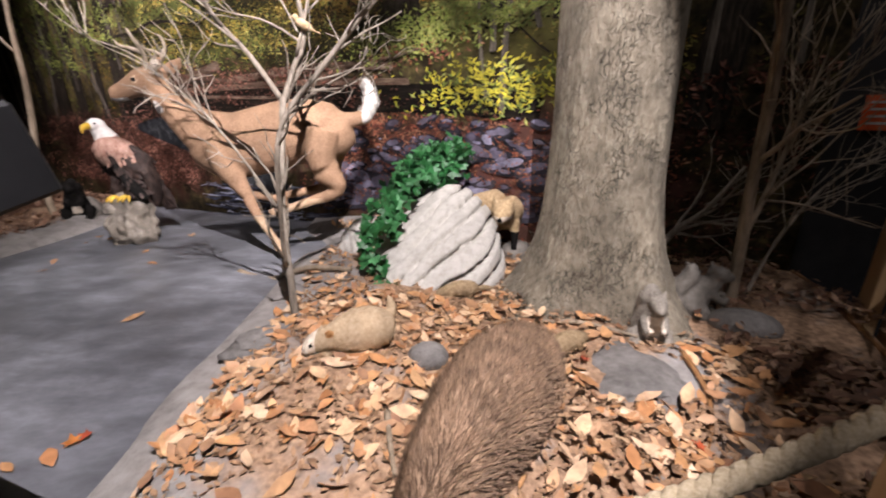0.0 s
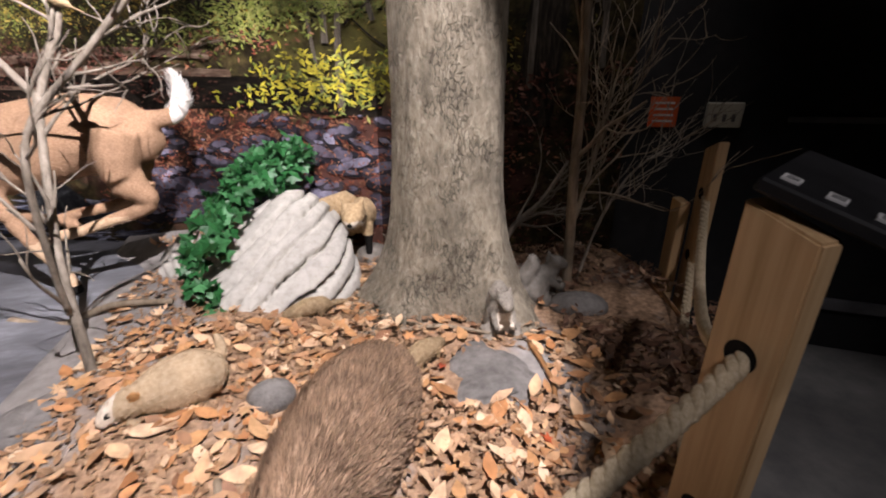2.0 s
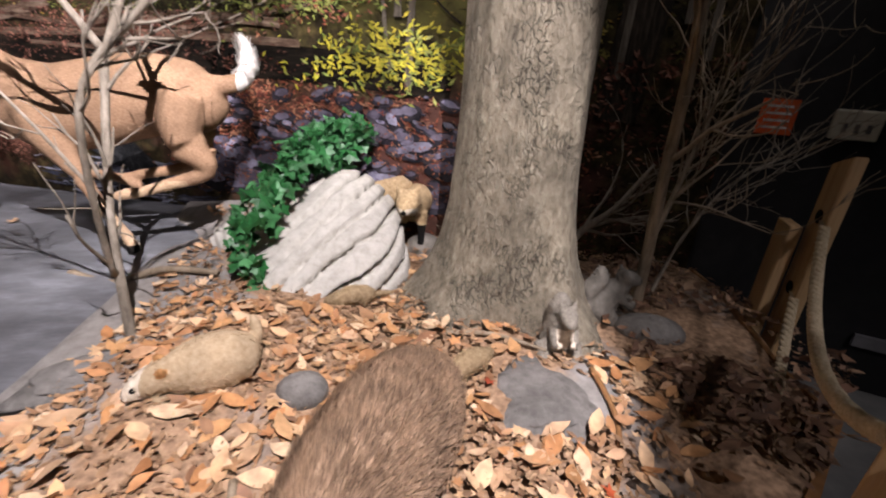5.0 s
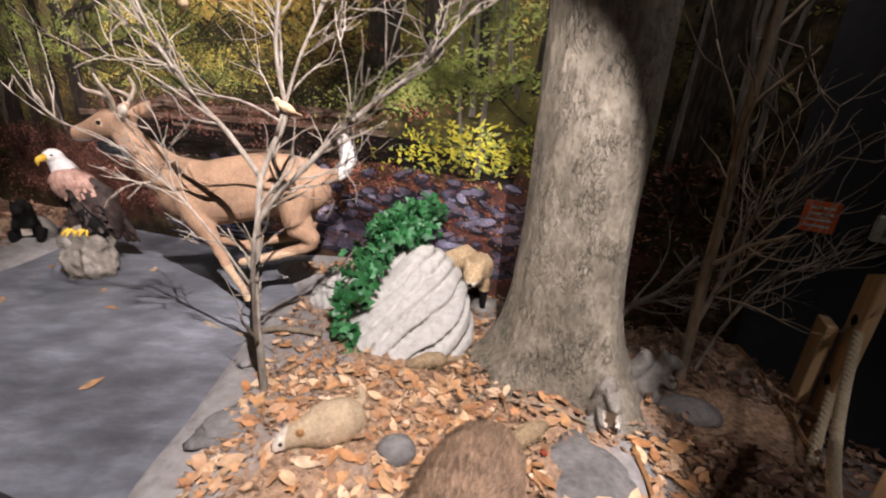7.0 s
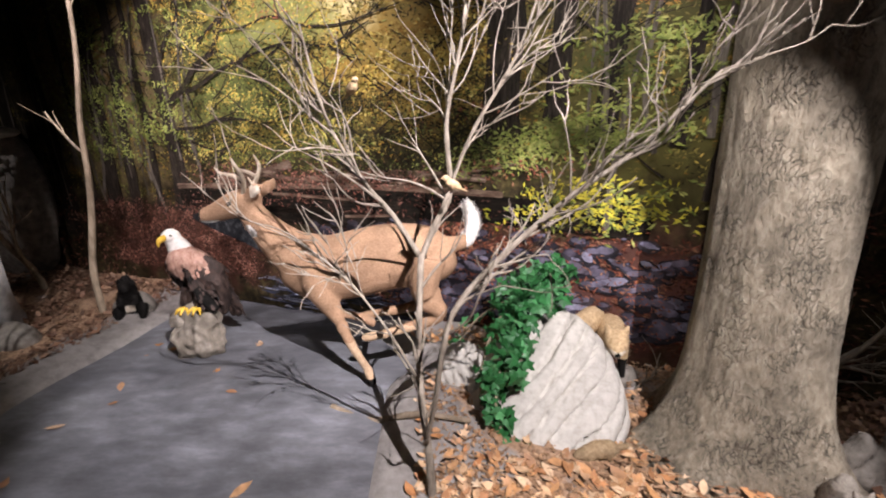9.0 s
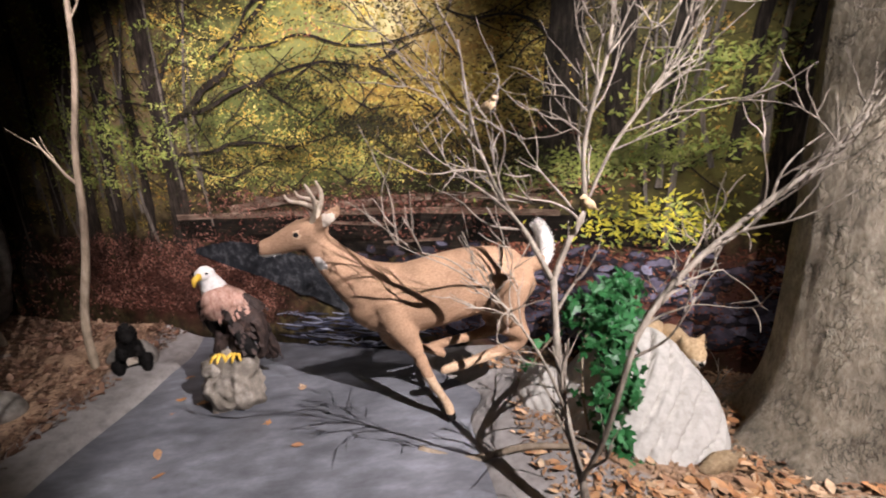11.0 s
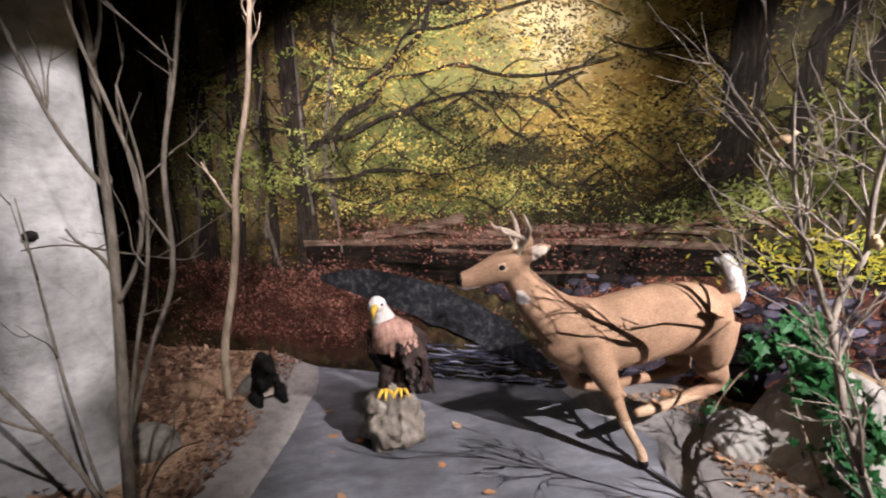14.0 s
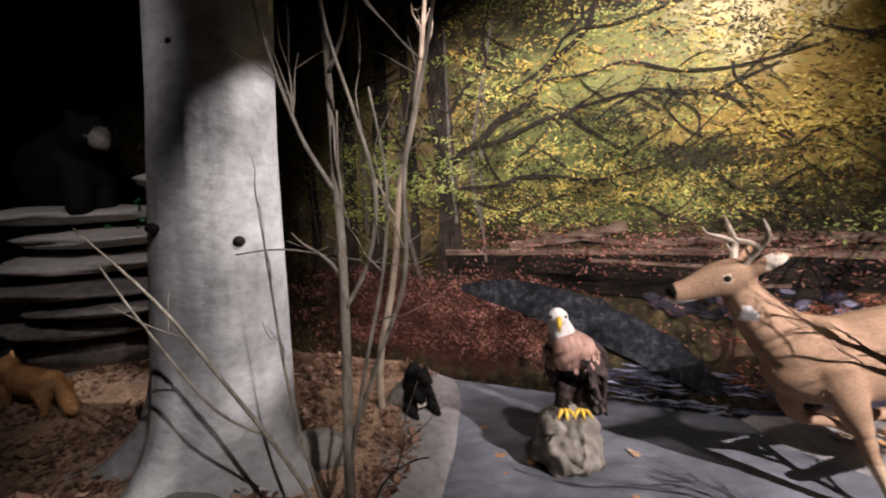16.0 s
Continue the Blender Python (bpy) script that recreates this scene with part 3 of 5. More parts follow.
V, F = [], []
for x, w, z0 in ((-2.80, .075, .45), (-.19, .10, 1.2), (.12, .05, 1.35), (.37, .05, 1.2), (-3.35, .06, .5), (-3.62, .09, .4), (-3.05, .035, .6), (-4.3, .1, .3), (-4.9, .12, .3), (.95, .07, .9), (1.45, .09, .6), (-5.6, .1, .3), (.72, .03, 1.2), (-3.9, .04, .5)):
    strip([(x - .05, z0), (x, z0 + .7), (x + RNG.uniform(-.05, .12), 2.3), (x + RNG.uniform(0, .16), 3.25)], [w * 1.2, w, w * .9, w * .8], .012, V, F)
TRK = mat("printed_dark_trunk", (.008, .006, .005), (.024, .019, .014), (.07, .055, .04), 30, .7, 0, (2, 2, .3), .5, spec=.1)
printed("tree_trunks", V, F, TRK, "dark printed tree trunks")
V, F = [], []
for pts, w in (([(-2.76, 1.55), (-2.45, 1.8), (-2.1, 2.15), (-1.85, 2.5), (-1.6, 2.9)], .028), ([(-2.7, 1.62), (-2.2, 1.78), (-1.6, 1.92), (-1.0, 2.0)], .016),
               ([(-2.72, 1.35), (-2.3, 1.42), (-1.9, 1.38), (-1.5, 1.48)], .013), ([(-2.2, 2.05), (-1.7, 2.1), (-1.2, 2.0), (-.8, 2.08)], .012), ([(-2.9, 1.4), (-3.1, 1.65), (-3.3, 2.1)], .014),
               ([(-2.35, 2.0), (-2.0, 2.32), (-1.4, 2.42), (-.8, 2.3)], .012), ([(-2.0, 2.32), (-1.7, 2.6), (-1.1, 2.75)], .010), ([(-2.6, 1.25), (-2.3, 1.18), (-2.0, 1.3), (-1.75, 1.26)], .009),
               ([(-.2, 1.9), (-.5, 2.1), (-.9, 2.2)], .012), ([(-.15, 1.6), (.1, 1.75), (.4, 1.8)], .010), ([(-3.3, 1.6), (-3.1, 1.75), (-2.9, 1.7)], .010), ([(-3.6, 1.9), (-3.4, 2.15), (-3.1, 2.25)], .012),
               ([(-2.74, 1.9), (-2.5, 2.2), (-2.42, 2.7)], .016), ([(-2.55, 1.73), (-2.5, 1.5), (-2.42, 1.3)], .010), ([(-1.5, 1.95), (-1.35, 1.75), (-1.3, 1.6)], .007), ([(-1.2, 2.03), (-1.1, 1.85), (-.95, 1.7)], .006)):
    crooked = []
    for a, b in zip(pts, pts[1:]):
        crooked += [a, ((a[0] + b[0]) / 2 + RNG.normal(0, .03), (a[1] + b[1]) / 2 + RNG.normal(0, .035))]
    crooked.append(pts[-1])
    strip(crooked, [w * (1 - .7 * i / (len(crooked) - 1)) for i in range(len(crooked))], .015, V, F)
    for _ in range(3):
        x, z = crooked[RNG.integers(1, len(crooked))]
        q = RNG.choice([-1, 1])
        strip([(x, z), (x + .12, z + q * .05 + RNG.normal(0, .03)), (x + .26, z + q * .12 + RNG.normal(0, .04))], [w * .4, w * .3, w * .12], .0155, V, F)
for _ in range(90):
    x, z, s = RNG.uniform(-3.6, .9), RNG.uniform(.95, 1.9), RNG.choice([-1, 1])
    strip([(x, z), (x + s * .12, z + .1), (x + s * RNG.uniform(.2, .4), z + RNG.uniform(.1, .4))], [.006, .004, .002], .014, V, F)
printed("branches", V, F, TRK, "dark printed branches")
V, F = [], []
for _ in range(40):
    x = RNG.choice([RNG.uniform(-5.2, -2.55), RNG.uniform(.2, 1.8), RNG.uniform(-2.4, .2)], p=[.7, .3, 0.0])
    z0, w = RNG.uniform(.6, 1.3), RNG.uniform(.006, .02)
    strip([(x, z0), (x + RNG.normal(0, .05), z0 + .5), (x + RNG.normal(0, .12), z0 + RNG.uniform(.8, 1.6))], [w, w * .8, w * .5], .014, V, F)
printed("young_stems", V, F, mat("printed_grey_stem", (.05, .042, .034), (.11, .095, .075), (.19, .165, .135), 30, .7, 0, (2, 2, .3), .4, spec=.1), "grey-brown printed young stems")

# the creek: fallen logs, a boulder, the stony bed and its leaves
V, F = [], []
strip([(-2.85, .78), (-1.6, .80), (-.3, .80), (.6, .72)], [.10, .11, .10, .08], .012, V, F)
strip([(-2.3, .70), (-1.5, .66), (-.7, .69)], [.05, .07, .04], .012, V, F)
printed("creek_shade", V, F, mat("printed_hollow", (.004, .003, .003), (.010, .008, .006), (.03, .022, .016), 26, .7, 0, (.3, .3, 2), .5, spec=.05), "black printed hollow under fallen logs")
V, F = [], []
for pts, w in (([(-2.85, .87), (-1.9, .90), (-1.0, .92), (-.2, .90)], .022), ([(-2.4, .93), (-2.0, 1.0), (-1.7, 1.08)], .03), ([(-1.6, .96), (-.9, 1.02), (-.3, 1.0)], .025), ([(-1.9, .84), (-1.2, .82)], .012), ([(-2.2, 1.02), (-1.6, .95)], .016), ([(-.9, .95), (-.1, 1.1)], .012), ([(-1.3, .69), (-.9, .72)], .01)):
    strip(pts, [w] * len(pts), .016, V, F)
printed("fallen_logs", V, F, mat("printed_log", (.04, .022, .015), (.12, .08, .055), (.26, .20, .15), 24, .6, 0, (.3, .3, 2), .4, spec=.1), "brown printed fallen logs")
V, F = [], []
strip([(-2.75, .60), (-2.35, .56), (-1.9, .42), (-1.5, .22), (-1.2, .0)], [.02, .13, .15, .13, .04], .020, V, F)
printed("boulder", V, F, mat("printed_boulder", (.006, .007, .008), (.018, .019, .021), (.075, .078, .08), 22, .6, 0, (1, 1, 1), .5, spec=.1), "dark printed boulder")
V, F = [], []
for _ in range(150):
    x, z, s = RNG.uniform(-2.1, -.85), RNG.uniform(-.2, .13), RNG.uniform(.03, .12)
    strip([(x - s, z), (x, z + RNG.normal(0, .012)), (x + s, z + RNG.normal(0, .012))], [.002, RNG.uniform(.004, .012), .002], .013, V, F)
printed("creek_water", V, F, island("printed_blue_water", [(.02, .021, .03), (.07, .075, .11), (.035, .038, .055), (.02, .02, .026), (.38, .40, .48), (.05, .05, .07)], .5, 30, .15), "blue printed creek water")

printed("creek_leaves", *flecks([(.1, .32, 1.1, .36, 150, 26, .017, 0), (-.8, .6, .4, .12, 26, 22, .014, 0)], .009), RED, "red printed leaves on the creek bed")
printed("slope_leaves", *flecks([(-3.0, .38, .8, .30, 260, 40, .014, -.12), (-4.5, .3, .9, .4, 70, 26, .02, 0), (1.4, .3, .55, .6, 60, 24, .018, 0), (-1.6, .98, 1.0, .1, 60, 22, .014, 0), (-1.4, .80, 1.2, .08, 36, 16, .013, 0), (-1.7, .45, .5, .12, 22, 16, .013, -.3)], .0165), MAR, "brown printed leaves on the slope")
V, F = [], []


def pebble_print(x, z, a, b, tilt):
    k, n = len(V), 9
    o = .013 + RNG.uniform(0, .002)
    for j in range(n):
        t = 2 * math.pi * j / n
        r = RNG.uniform(.82, 1.12)
        u, w = a * r * math.cos(t), b * r * math.sin(t)
        V.append(on_mural(x + u * math.cos(tilt) - w * math.sin(tilt), z + u * math.sin(tilt) + w * math.cos(tilt), o))
    F.append(tuple(range(k, k + n)))


tops = []
for _ in range(250):
    z = .02 + .66 * RNG.beta(1.2, 1.5)
    s = max(.135 - .135 * z + RNG.uniform(-.06, .02), .018)
    x, flat, tilt = RNG.uniform(-.95, 1.0), RNG.uniform(.45, .72), RNG.normal(0, .25)
    pebble_print(x, z, s, s * flat, tilt)
    tops.append((x - .08 * s, z + .28 * s * flat, s * .68, s * flat * .52, tilt))
for _ in range(30):
    pebble_print(RNG.uniform(-1.6, -.7), RNG.uniform(.5, .66), RNG.uniform(.03, .07), RNG.uniform(.02, .035), 0)
printed("creek_stones", V, F, ink("printed_creek_stones", (.022, .020, .026), (.05, .045, .055), (.015, .013, .016), (.035, .03, .04), (.06, .05, .055)), "dark printed creek stones")
V, F = [], []
for one in tops:
    pebble_print(*one)
V = [v + MURAL_N * .003 for v in V]
printed("stone_tops", V, F, ink("printed_stone_tops", (.075, .065, .09), (.17, .155, .21), (.06, .05, .07), (.33, .32, .42), (.12, .10, .13), (.22, .21, .29), (.04, .034, .045)), "blue-grey printed tops of creek stones")
printed("creek_leaf_scatter", *flecks([(.1, .36, 1.1, .34, 130, 11, .013, 0)], .019), RED, "red printed leaves between the stones")
printed("lemon_bush", *flecks([(.32, .84, .30, .15, 22, 14, .022, .12), (.05, .80, .14, .05, 5, 8, .02, .1)], .020), LIM, "lemon-yellow printed bush")
printed("lemon_bush_shade", *flecks([(.34, .82, .32, .16, 20, 14, .021, .12)], .018), GRN, "green printed leaves of the lemon bush")
printed("near_sprays", *flecks([(.15, 1.27, .55, .10, 30, 34, .019, .25), (.45, 1.6, .35, .22, 22, 30, .019, .2), (-.25, 1.12, .3, .06, 12, 30, .017, .2), (-3.0, 1.5, .35, .25, 30, 22, .018, -.2), (-3.65, 1.45, .4, .35, 34, 24, .018, -.2), (-3.2, 2.1, .5, .3, 22, 22, .018, 0)], .019), GRN, "yellow-green printed leaf sprays")
printed("bright_leaves", *flecks([(-.75, 1.72, .3, .10, 26, 30, .014, .15), (-1.6, 2.1, .7, .3, 26, 26, .014, .05), (-2.0, 1.3, .35, .1, 12, 24, .013, 0)], .019), YEL, "bright golden printed leaves")
printed("wood_shade", *flecks([(-1.42, 1.45, .10, .12, 14, 34, .014, 0), (-.55, 1.3, .25, .10, 16, 34, .014, 0), (-1.0, 1.28, .2, .05, 9, 30, .013, 0), (-2.35, 1.2, .2, .15, 18, 30, .014, 0), (-.35, 1.75, .12, .3, 12, 30, .014, 0), (-1.75, 1.62, .08, .2, 12, 34, .014, 0), (-1.2, 1.5, .3, .06, 14, 32, .014, 0), (-2.5, 1.75, .1, .3, 14, 32, .014, 0), (-.7, 1.12, .5, .07, 22, 32, .014, 0), (-1.35, 1.85, .25, .06, 9, 30, .013, .1)], .0205), SHD, "dark printed undergrowth")
printed("red_accents", *flecks([(-1.8, 2.15, .25, .05, 4, 14, .013, 0), (-.35, 1.42, .2, .05, 4, 14, .013, 0), (-.1, 1.05, .2, .05, 6, 18, .014, 0)], .0215), RED, "red printed leaves in the canopy")

# ---- trees ----
def trunk(name, at, top, rings, lobes, amp, material, label, grooves, depth, flat=1.0):
    """A big trunk from rings of (height, radius), with root flares and furrows. lobes: angles of the roots."""
    bm = bmesh.new()
    n, levels, out = 132, 120, []
    zs = [r[0] for r in rings]
    for i in range(levels + 1):
        z = zs[0] + (zs[-1] - zs[0]) * (i / levels) ** 1.5
        r = float(np.interp(z, zs, [q[1] for q in rings]))
        f = (z - zs[0]) / (zs[-1] - zs[0])
        cx, cy = at[0] + (top[0] - at[0]) * f, at[1] + (top[1] - at[1]) * f
        ring = []
        for j in range(n):
            a = 2 * math.pi * j / n
            flare = sum(w * max(0, math.cos(a - la)) ** 20 for la, w in lobes) * math.exp(-max(z + .1, 0) / 0.2)
            p = Vector((math.cos(a) * 3.0, math.sin(a) * 3.0, z * 1.3))
            d = noise.noise(p * grooves) * depth + noise.noise(p * .6) * amp + noise.noise(p * grooves * 3.4) * depth * .45
            rr = r * (1 + d) + flare
            ring.append(bm.verts.new((cx + rr * math.cos(a), cy + rr * math.sin(a) * flat, z)))
        out.append(ring)
    for a, b in zip(out, out[1:]):
        for j in range(n):
            bm.faces.new((a[j], a[(j + 1) % n], b[(j + 1) % n], b[j]))
    bm.faces.new(out[-1])
    return bm


bm = trunk("t", (.755, 1.98), (.765, 1.985), [(-.2, .34), (-.05, .315), (.06, .285), (.2, .262), (.4, .248), (.8, .238), (1.6, .236), (3.3, .225)],
           [(radians(180), .20), (radians(-146), .15), (radians(-66), .27), (radians(-30), .15), (radians(120), .15), (radians(40), .1)], .045, M["bark"], "", 1.9, .03)
tree = tagged(new("tree"), "thick furrowed brown tree trunk with flared roots", "tree")
part("trunk", bm, M["bark"], tree)
bm = trunk("t", (-4.16, 3.05), (-3.88, 3.0), [(-.2, .46), (0, .40), (.25, .345), (.6, .32), (1.3, .30), (2.3, .27), (3.3, .25)],
           [(radians(-160), .5), (radians(-112), .36), (radians(-72), .32), (radians(-28), .5), (radians(90), .1)], .07, M["beech"], "", .8, .02)
beech = tagged(new("beech_tree"), "smooth grey beech trunk with spreading roots and dark knots", "tree")
part("trunk", bm, M["beech"], beech)
beech.location = (.06, -.21, 0)
for p, r in (((-3.84, 2.82, 1.20), .035), ((-4.0, 2.76, 2.06), .024), ((-4.18, 2.74, 1.28), .03)):
    bm = bmesh.new()
    ball(bm, p, (r, .03, r * .8))
    part("knot", bm, M["black"], beech, "dark round knot hole")


def shoots(bm, start, way, length, r, level, rnd, n=6, curl=.28, kids=3, lift=.12):
    """A branch that forks into thinner ones."""
    pts, p, d = [Vector(start)], Vector(start), Vector(way).normalized()
    segs = 4
    for i in range(segs):
        d = (d + Vector([rnd.uniform(-curl, curl) for _ in range(3)]) + Vector((0, 0, lift * .5))).normalized()
        p = p + d * length / segs
        pts.append(p.copy())
    tube(bm, pts, [r * (1 - .62 * i / segs) for i in range(segs + 1)], n if level > 1 else 5, 2)
    if level > 0:
        for _ in range(kids):
            i = rnd.randint(1, segs)
            side = (d + Vector([rnd.uniform(-.9, .9) for _ in range(3)]) + Vector((0, 0, lift))).normalized()
            shoots(bm, pts[i], side, length * rnd.uniform(.5, .85), max(r * .5 * (1 - .1 * i), .0023), level - 1, rnd, n, curl, kids, lift)


def limb_part(parent, name, pts, radii, material, seed, twigs, level=1, length=.3, kids=3, n=9, label="", bias=(0, 0, .3), curl=.28, slim=1.0):
    """A limb through the points, with forked twigs along its outer part."""
    radii = [r * slim for r in radii]
    bm = bmesh.new()
    tube(bm, pts, radii, n, 4, wob=.05)
    main = part(name, bm, material, parent, label)
    if not twigs:
        return main
    bm = bmesh.new()
    rnd = random.Random(seed)
    P, R = bend(pts, radii, 4)
    for _ in range(twigs):
        i = rnd.randint(len(P) // 3, len(P) - 1)
        d = (P[min(i + 1, len(P) - 1)] - P[max(i - 1, 0)]).normalized()
        way = d * .8 + Vector([rnd.uniform(-1, 1) for _ in range(3)]) * .75 + Vector(bias)
        shoots(bm, P[i], way, length * rnd.uniform(.6, 1.2), max(R[i] * .55, .003), level, rnd, 6, curl, kids)
    part("twig_spray", bm, material, main)["kind"] = "stuff"
    return main


sap = tagged(new("bare_sapling"), "bleached leafless sapling with many forked twigs", "sapling")
sap.location = (.06, .045, -.02)
limb_part(sap, "stem", [(-.66, 1.54, -.02), (-.67, 1.58, .18), (-.70, 1.66, .38), (-.71, 1.75, .60), (-.70, 1.85, .90)], [0.0222, 0.0192, 0.0170, 0.0155, 0.0178], M["twig"], 1, 9, 1, .28, 2, bias=(-.2, 0, .2), slim=.8)
limb_part(sap, "branch", [(-.70, 1.85, .88), (-.64, 1.87, 1.02), (-.58, 1.87, 1.14), (-.59, 1.86, 1.4), (-.52, 1.84, 1.75), (-.55, 1.84, 2.1)], [0.0163, 0.0148, 0.0126, 0.0104, 0.0074, 0.0037], M["twig"], 2, 22, 2, .34, 2, slim=.8)
limb_part(sap, "branch", [(-.70, 1.85, .88), (-.80, 1.83, 1.06), (-.90, 1.80, 1.2), (-1.0, 1.76, 1.42), (-1.05, 1.74, 1.7)], [0.0155, 0.0126, 0.0096, 0.0074, 0.0037], M["twig"], 3, 15, 2, .32, 2, bias=(-.4, 0, .25), slim=.8)
limb_part(sap, "branch", [(-.68, 1.58, .24), (-.64, 1.52, .45), (-.60, 1.49, .70), (-.55, 1.50, .84), (-.41, 1.53, .99), (-.22, 1.51, 1.17), (-.05, 1.50, 1.30), (.15, 1.5, 1.5)], [0.0118, 0.0118, 0.0118, 0.0118, 0.0111, 0.0104, 0.0074, 0.0037], M["twig"], 4, 18, 2, .30, 2, bias=(.5, 0, .25), slim=.8)
limb_part(sap, "branch", [(-.70, 1.68, .42), (-.80, 1.64, .66), (-.92, 1.62, .86), (-1.05, 1.6, 1.0)], [0.0074, 0.0059, 0.0044, 0.0022], M["twig"], 5, 10, 2, .24, 2, bias=(-.5, 0, .15), slim=.8)
limb_part(sap, "branch", [(-.62, 1.86, 1.06), (-.5, 1.85, 1.35), (-.35, 1.8, 1.6), (-.25, 1.78, 1.9)], [0.0096, 0.0081, 0.0059, 0.0030], M["twig"], 6, 18, 2, .32, 2, bias=(.2, 0, .3), slim=.8)

pole = tagged(new("thin_tree"), "thin pale-stemmed young tree beside the large trunk", "sapling")
limb_part(pole, "stem", [(1.31, 1.81, -.13), (1.295, 1.80, .2), (1.275, 1.79, .5), (1.27, 1.79, .85), (1.25, 1.785, 1.2), (1.26, 1.79, 1.6), (1.25, 1.8, 2.4), (1.26, 1.8, 3.2)], [.024, .023, .022, .021, .019, .018, .015, .011], M["stem"], 7, 7, 1, .4, 2)
limb_part(pole, "branch", [(1.29, 1.80, .25), (1.36, 1.83, .42), (1.43, 1.86, .66), (1.50, 1.88, .95)], [.012, .011, .008, .004], M["stem"], 8, 14, 2, .4, 3, bias=(.4, -.1, .1))
limb_part(pole, "branch", [(1.42, 1.9, -.1), (1.52, 1.92, .2), (1.66, 1.92, .45), (1.8, 1.88, .58)], [.009, .008, .006, .003], M["twig"], 9, 11, 2, .32, 2, bias=(.3, -.1, .2))
limb_part(pole, "branch", [(1.10, 2.25, -.05), (1.20, 2.2, .16), (1.30, 2.12, .30), (1.42, 2.08, .52)], [.020, .017, .013, .007], M["twig"], 10, 8, 2, .3, 2, bias=(.2, -.1, .2))

clump = tagged(new("stem_clump"), "clump of bare grey sapling stems with whip-like twigs", "sapling")
clump.location = (.01, -.085, -.02)
for seed, pts, radii, twigs in (
        (11, [(-3.17, 2.12, -.03), (-3.18, 2.17, .36), (-3.18, 2.28, 1.11), (-3.20, 2.34, 1.5), (-3.22, 2.4, 1.95), (-3.25, 2.4, 2.3), (-3.3, 2.4, 2.7)], [.030, .027, .022, .019, .016, .013, .008], 3),
        (12, [(-3.18, 2.20, .50), (-3.06, 2.20, .83), (-2.95, 2.22, 1.12), (-2.93, 2.22, 1.50), (-2.85, 2.22, 1.82), (-2.78, 2.22, 2.2)], [.012, .012, .011, .011, .009, .006], 4),
        (13, [(-3.18, 2.26, 1.0), (-3.08, 2.26, 1.18), (-3.04, 2.26, 1.42), (-3.09, 2.26, 1.66), (-3.17, 2.26, 1.95), (-3.2, 2.26, 2.2)], [.011, .011, .010, .009, .007, .004], 3),
        (14, [(-3.20, 2.33, 1.42), (-3.30, 2.30, 1.62), (-3.38, 2.28, 1.9), (-3.44, 2.26, 2.2)], [.012, .010, .008, .005], 4),
        (15, [(-3.18, 2.18, .42), (-3.10, 2.18, .8), (-3.02, 2.2, 1.15), (-2.99, 2.2, 1.45), (-3.03, 2.2, 1.75)], [.010, .009, .008, .007, .004], 3),
        (21, [(-3.21, 2.38, 1.85), (-3.13, 2.34, 2.0), (-3.1, 2.3, 2.2)], [.010, .008, .004], 4),
        (22, [(-3.17, 2.14, .15), (-3.05, 2.12, .42), (-2.95, 2.1, .52), (-2.88, 2.1, .54)], [.007, .006, .005, .003], 1),
        (23, [(-3.17, 2.14, .06), (-3.3, 2.2, .3), (-3.42, 2.28, .7), (-3.46, 2.3, 1.1), (-3.48, 2.3, 1.4)], [.009, .009, .008, .006, .003], 2)):
    limb_part(clump, "stem", pts, [r * .75 for r in radii], M["twig"], seed, twigs, 1, .32, 1)
limb_part(clump, "stem", [(-3.19, 2.14, .05), (-3.40, 2.25, .35), (-3.69, 2.3, .73), (-3.91, 2.3, 1.04), (-4.19, 2.3, 1.33)], [.010, .009, .008, .006, .003], M["twig"], 16, 1, 1, .5, 1, bias=(-.4, 0, .2), curl=.1)
limb_part(clump, "stem", [(-3.5, 2.28, .50), (-3.72, 2.28, .62), (-3.95, 2.28, .95), (-4.1, 2.28, 1.2)], [.006, .006, .005, .003], M["twig"], 24, 0)
limb_part(clump, "stem", [(-3.75, 2.6, 1.17), (-3.5, 2.5, 1.2), (-3.2, 2.4, 1.17), (-3.0, 2.35, 1.15)], [.003, .004, .004, .002], M["twig"], 17, 4, 1, .25, 1, curl=.1)

birch = tagged(new("young_birch"), "slender pale young birch stem near the mural", "sapling")
birch.location = (-.05, -.03, 0)
limb_part(birch, "stem", [(-3.25, 3.26, -.04), (-3.24, 3.25, .35), (-3.15, 3.25, .75), (-3.10, 3.26, 1.05), (-3.05, 3.25, 1.45), (-2.93, 3.22, 1.9), (-2.86, 3.2, 2.4), (-2.8, 3.2, 3.0)], [.026, .024, .022, .021, .018, .015, .012, .007], M["stem"], 18, 5, 1, .28, 2)
far = tagged(new("bent_sapling"), "bent grey sapling at the foot of the mural", "sapling")
far.location = (-.09, -.11, 0)
limb_part(far, "stem", [(-4.2, 3.85, -.02), (-4.24, 3.84, .2), (-4.42, 3.82, .5), (-4.5, 3.8, .9), (-4.38, 3.8, 1.4), (-4.42, 3.8, 2.0)], [.03, .026, .022, .02, .015, .008], M["stem"], 19, 7, 2, .4, 2)
limb_part(far, "branch", [(-4.22, 3.84, .1), (-4.3, 3.8, .45), (-4.25, 3.78, .8), (-4.3, 3.75, 1.2)], [.015, .013, .011, .006], M["stem"], 20, 5, 1, .4, 2)

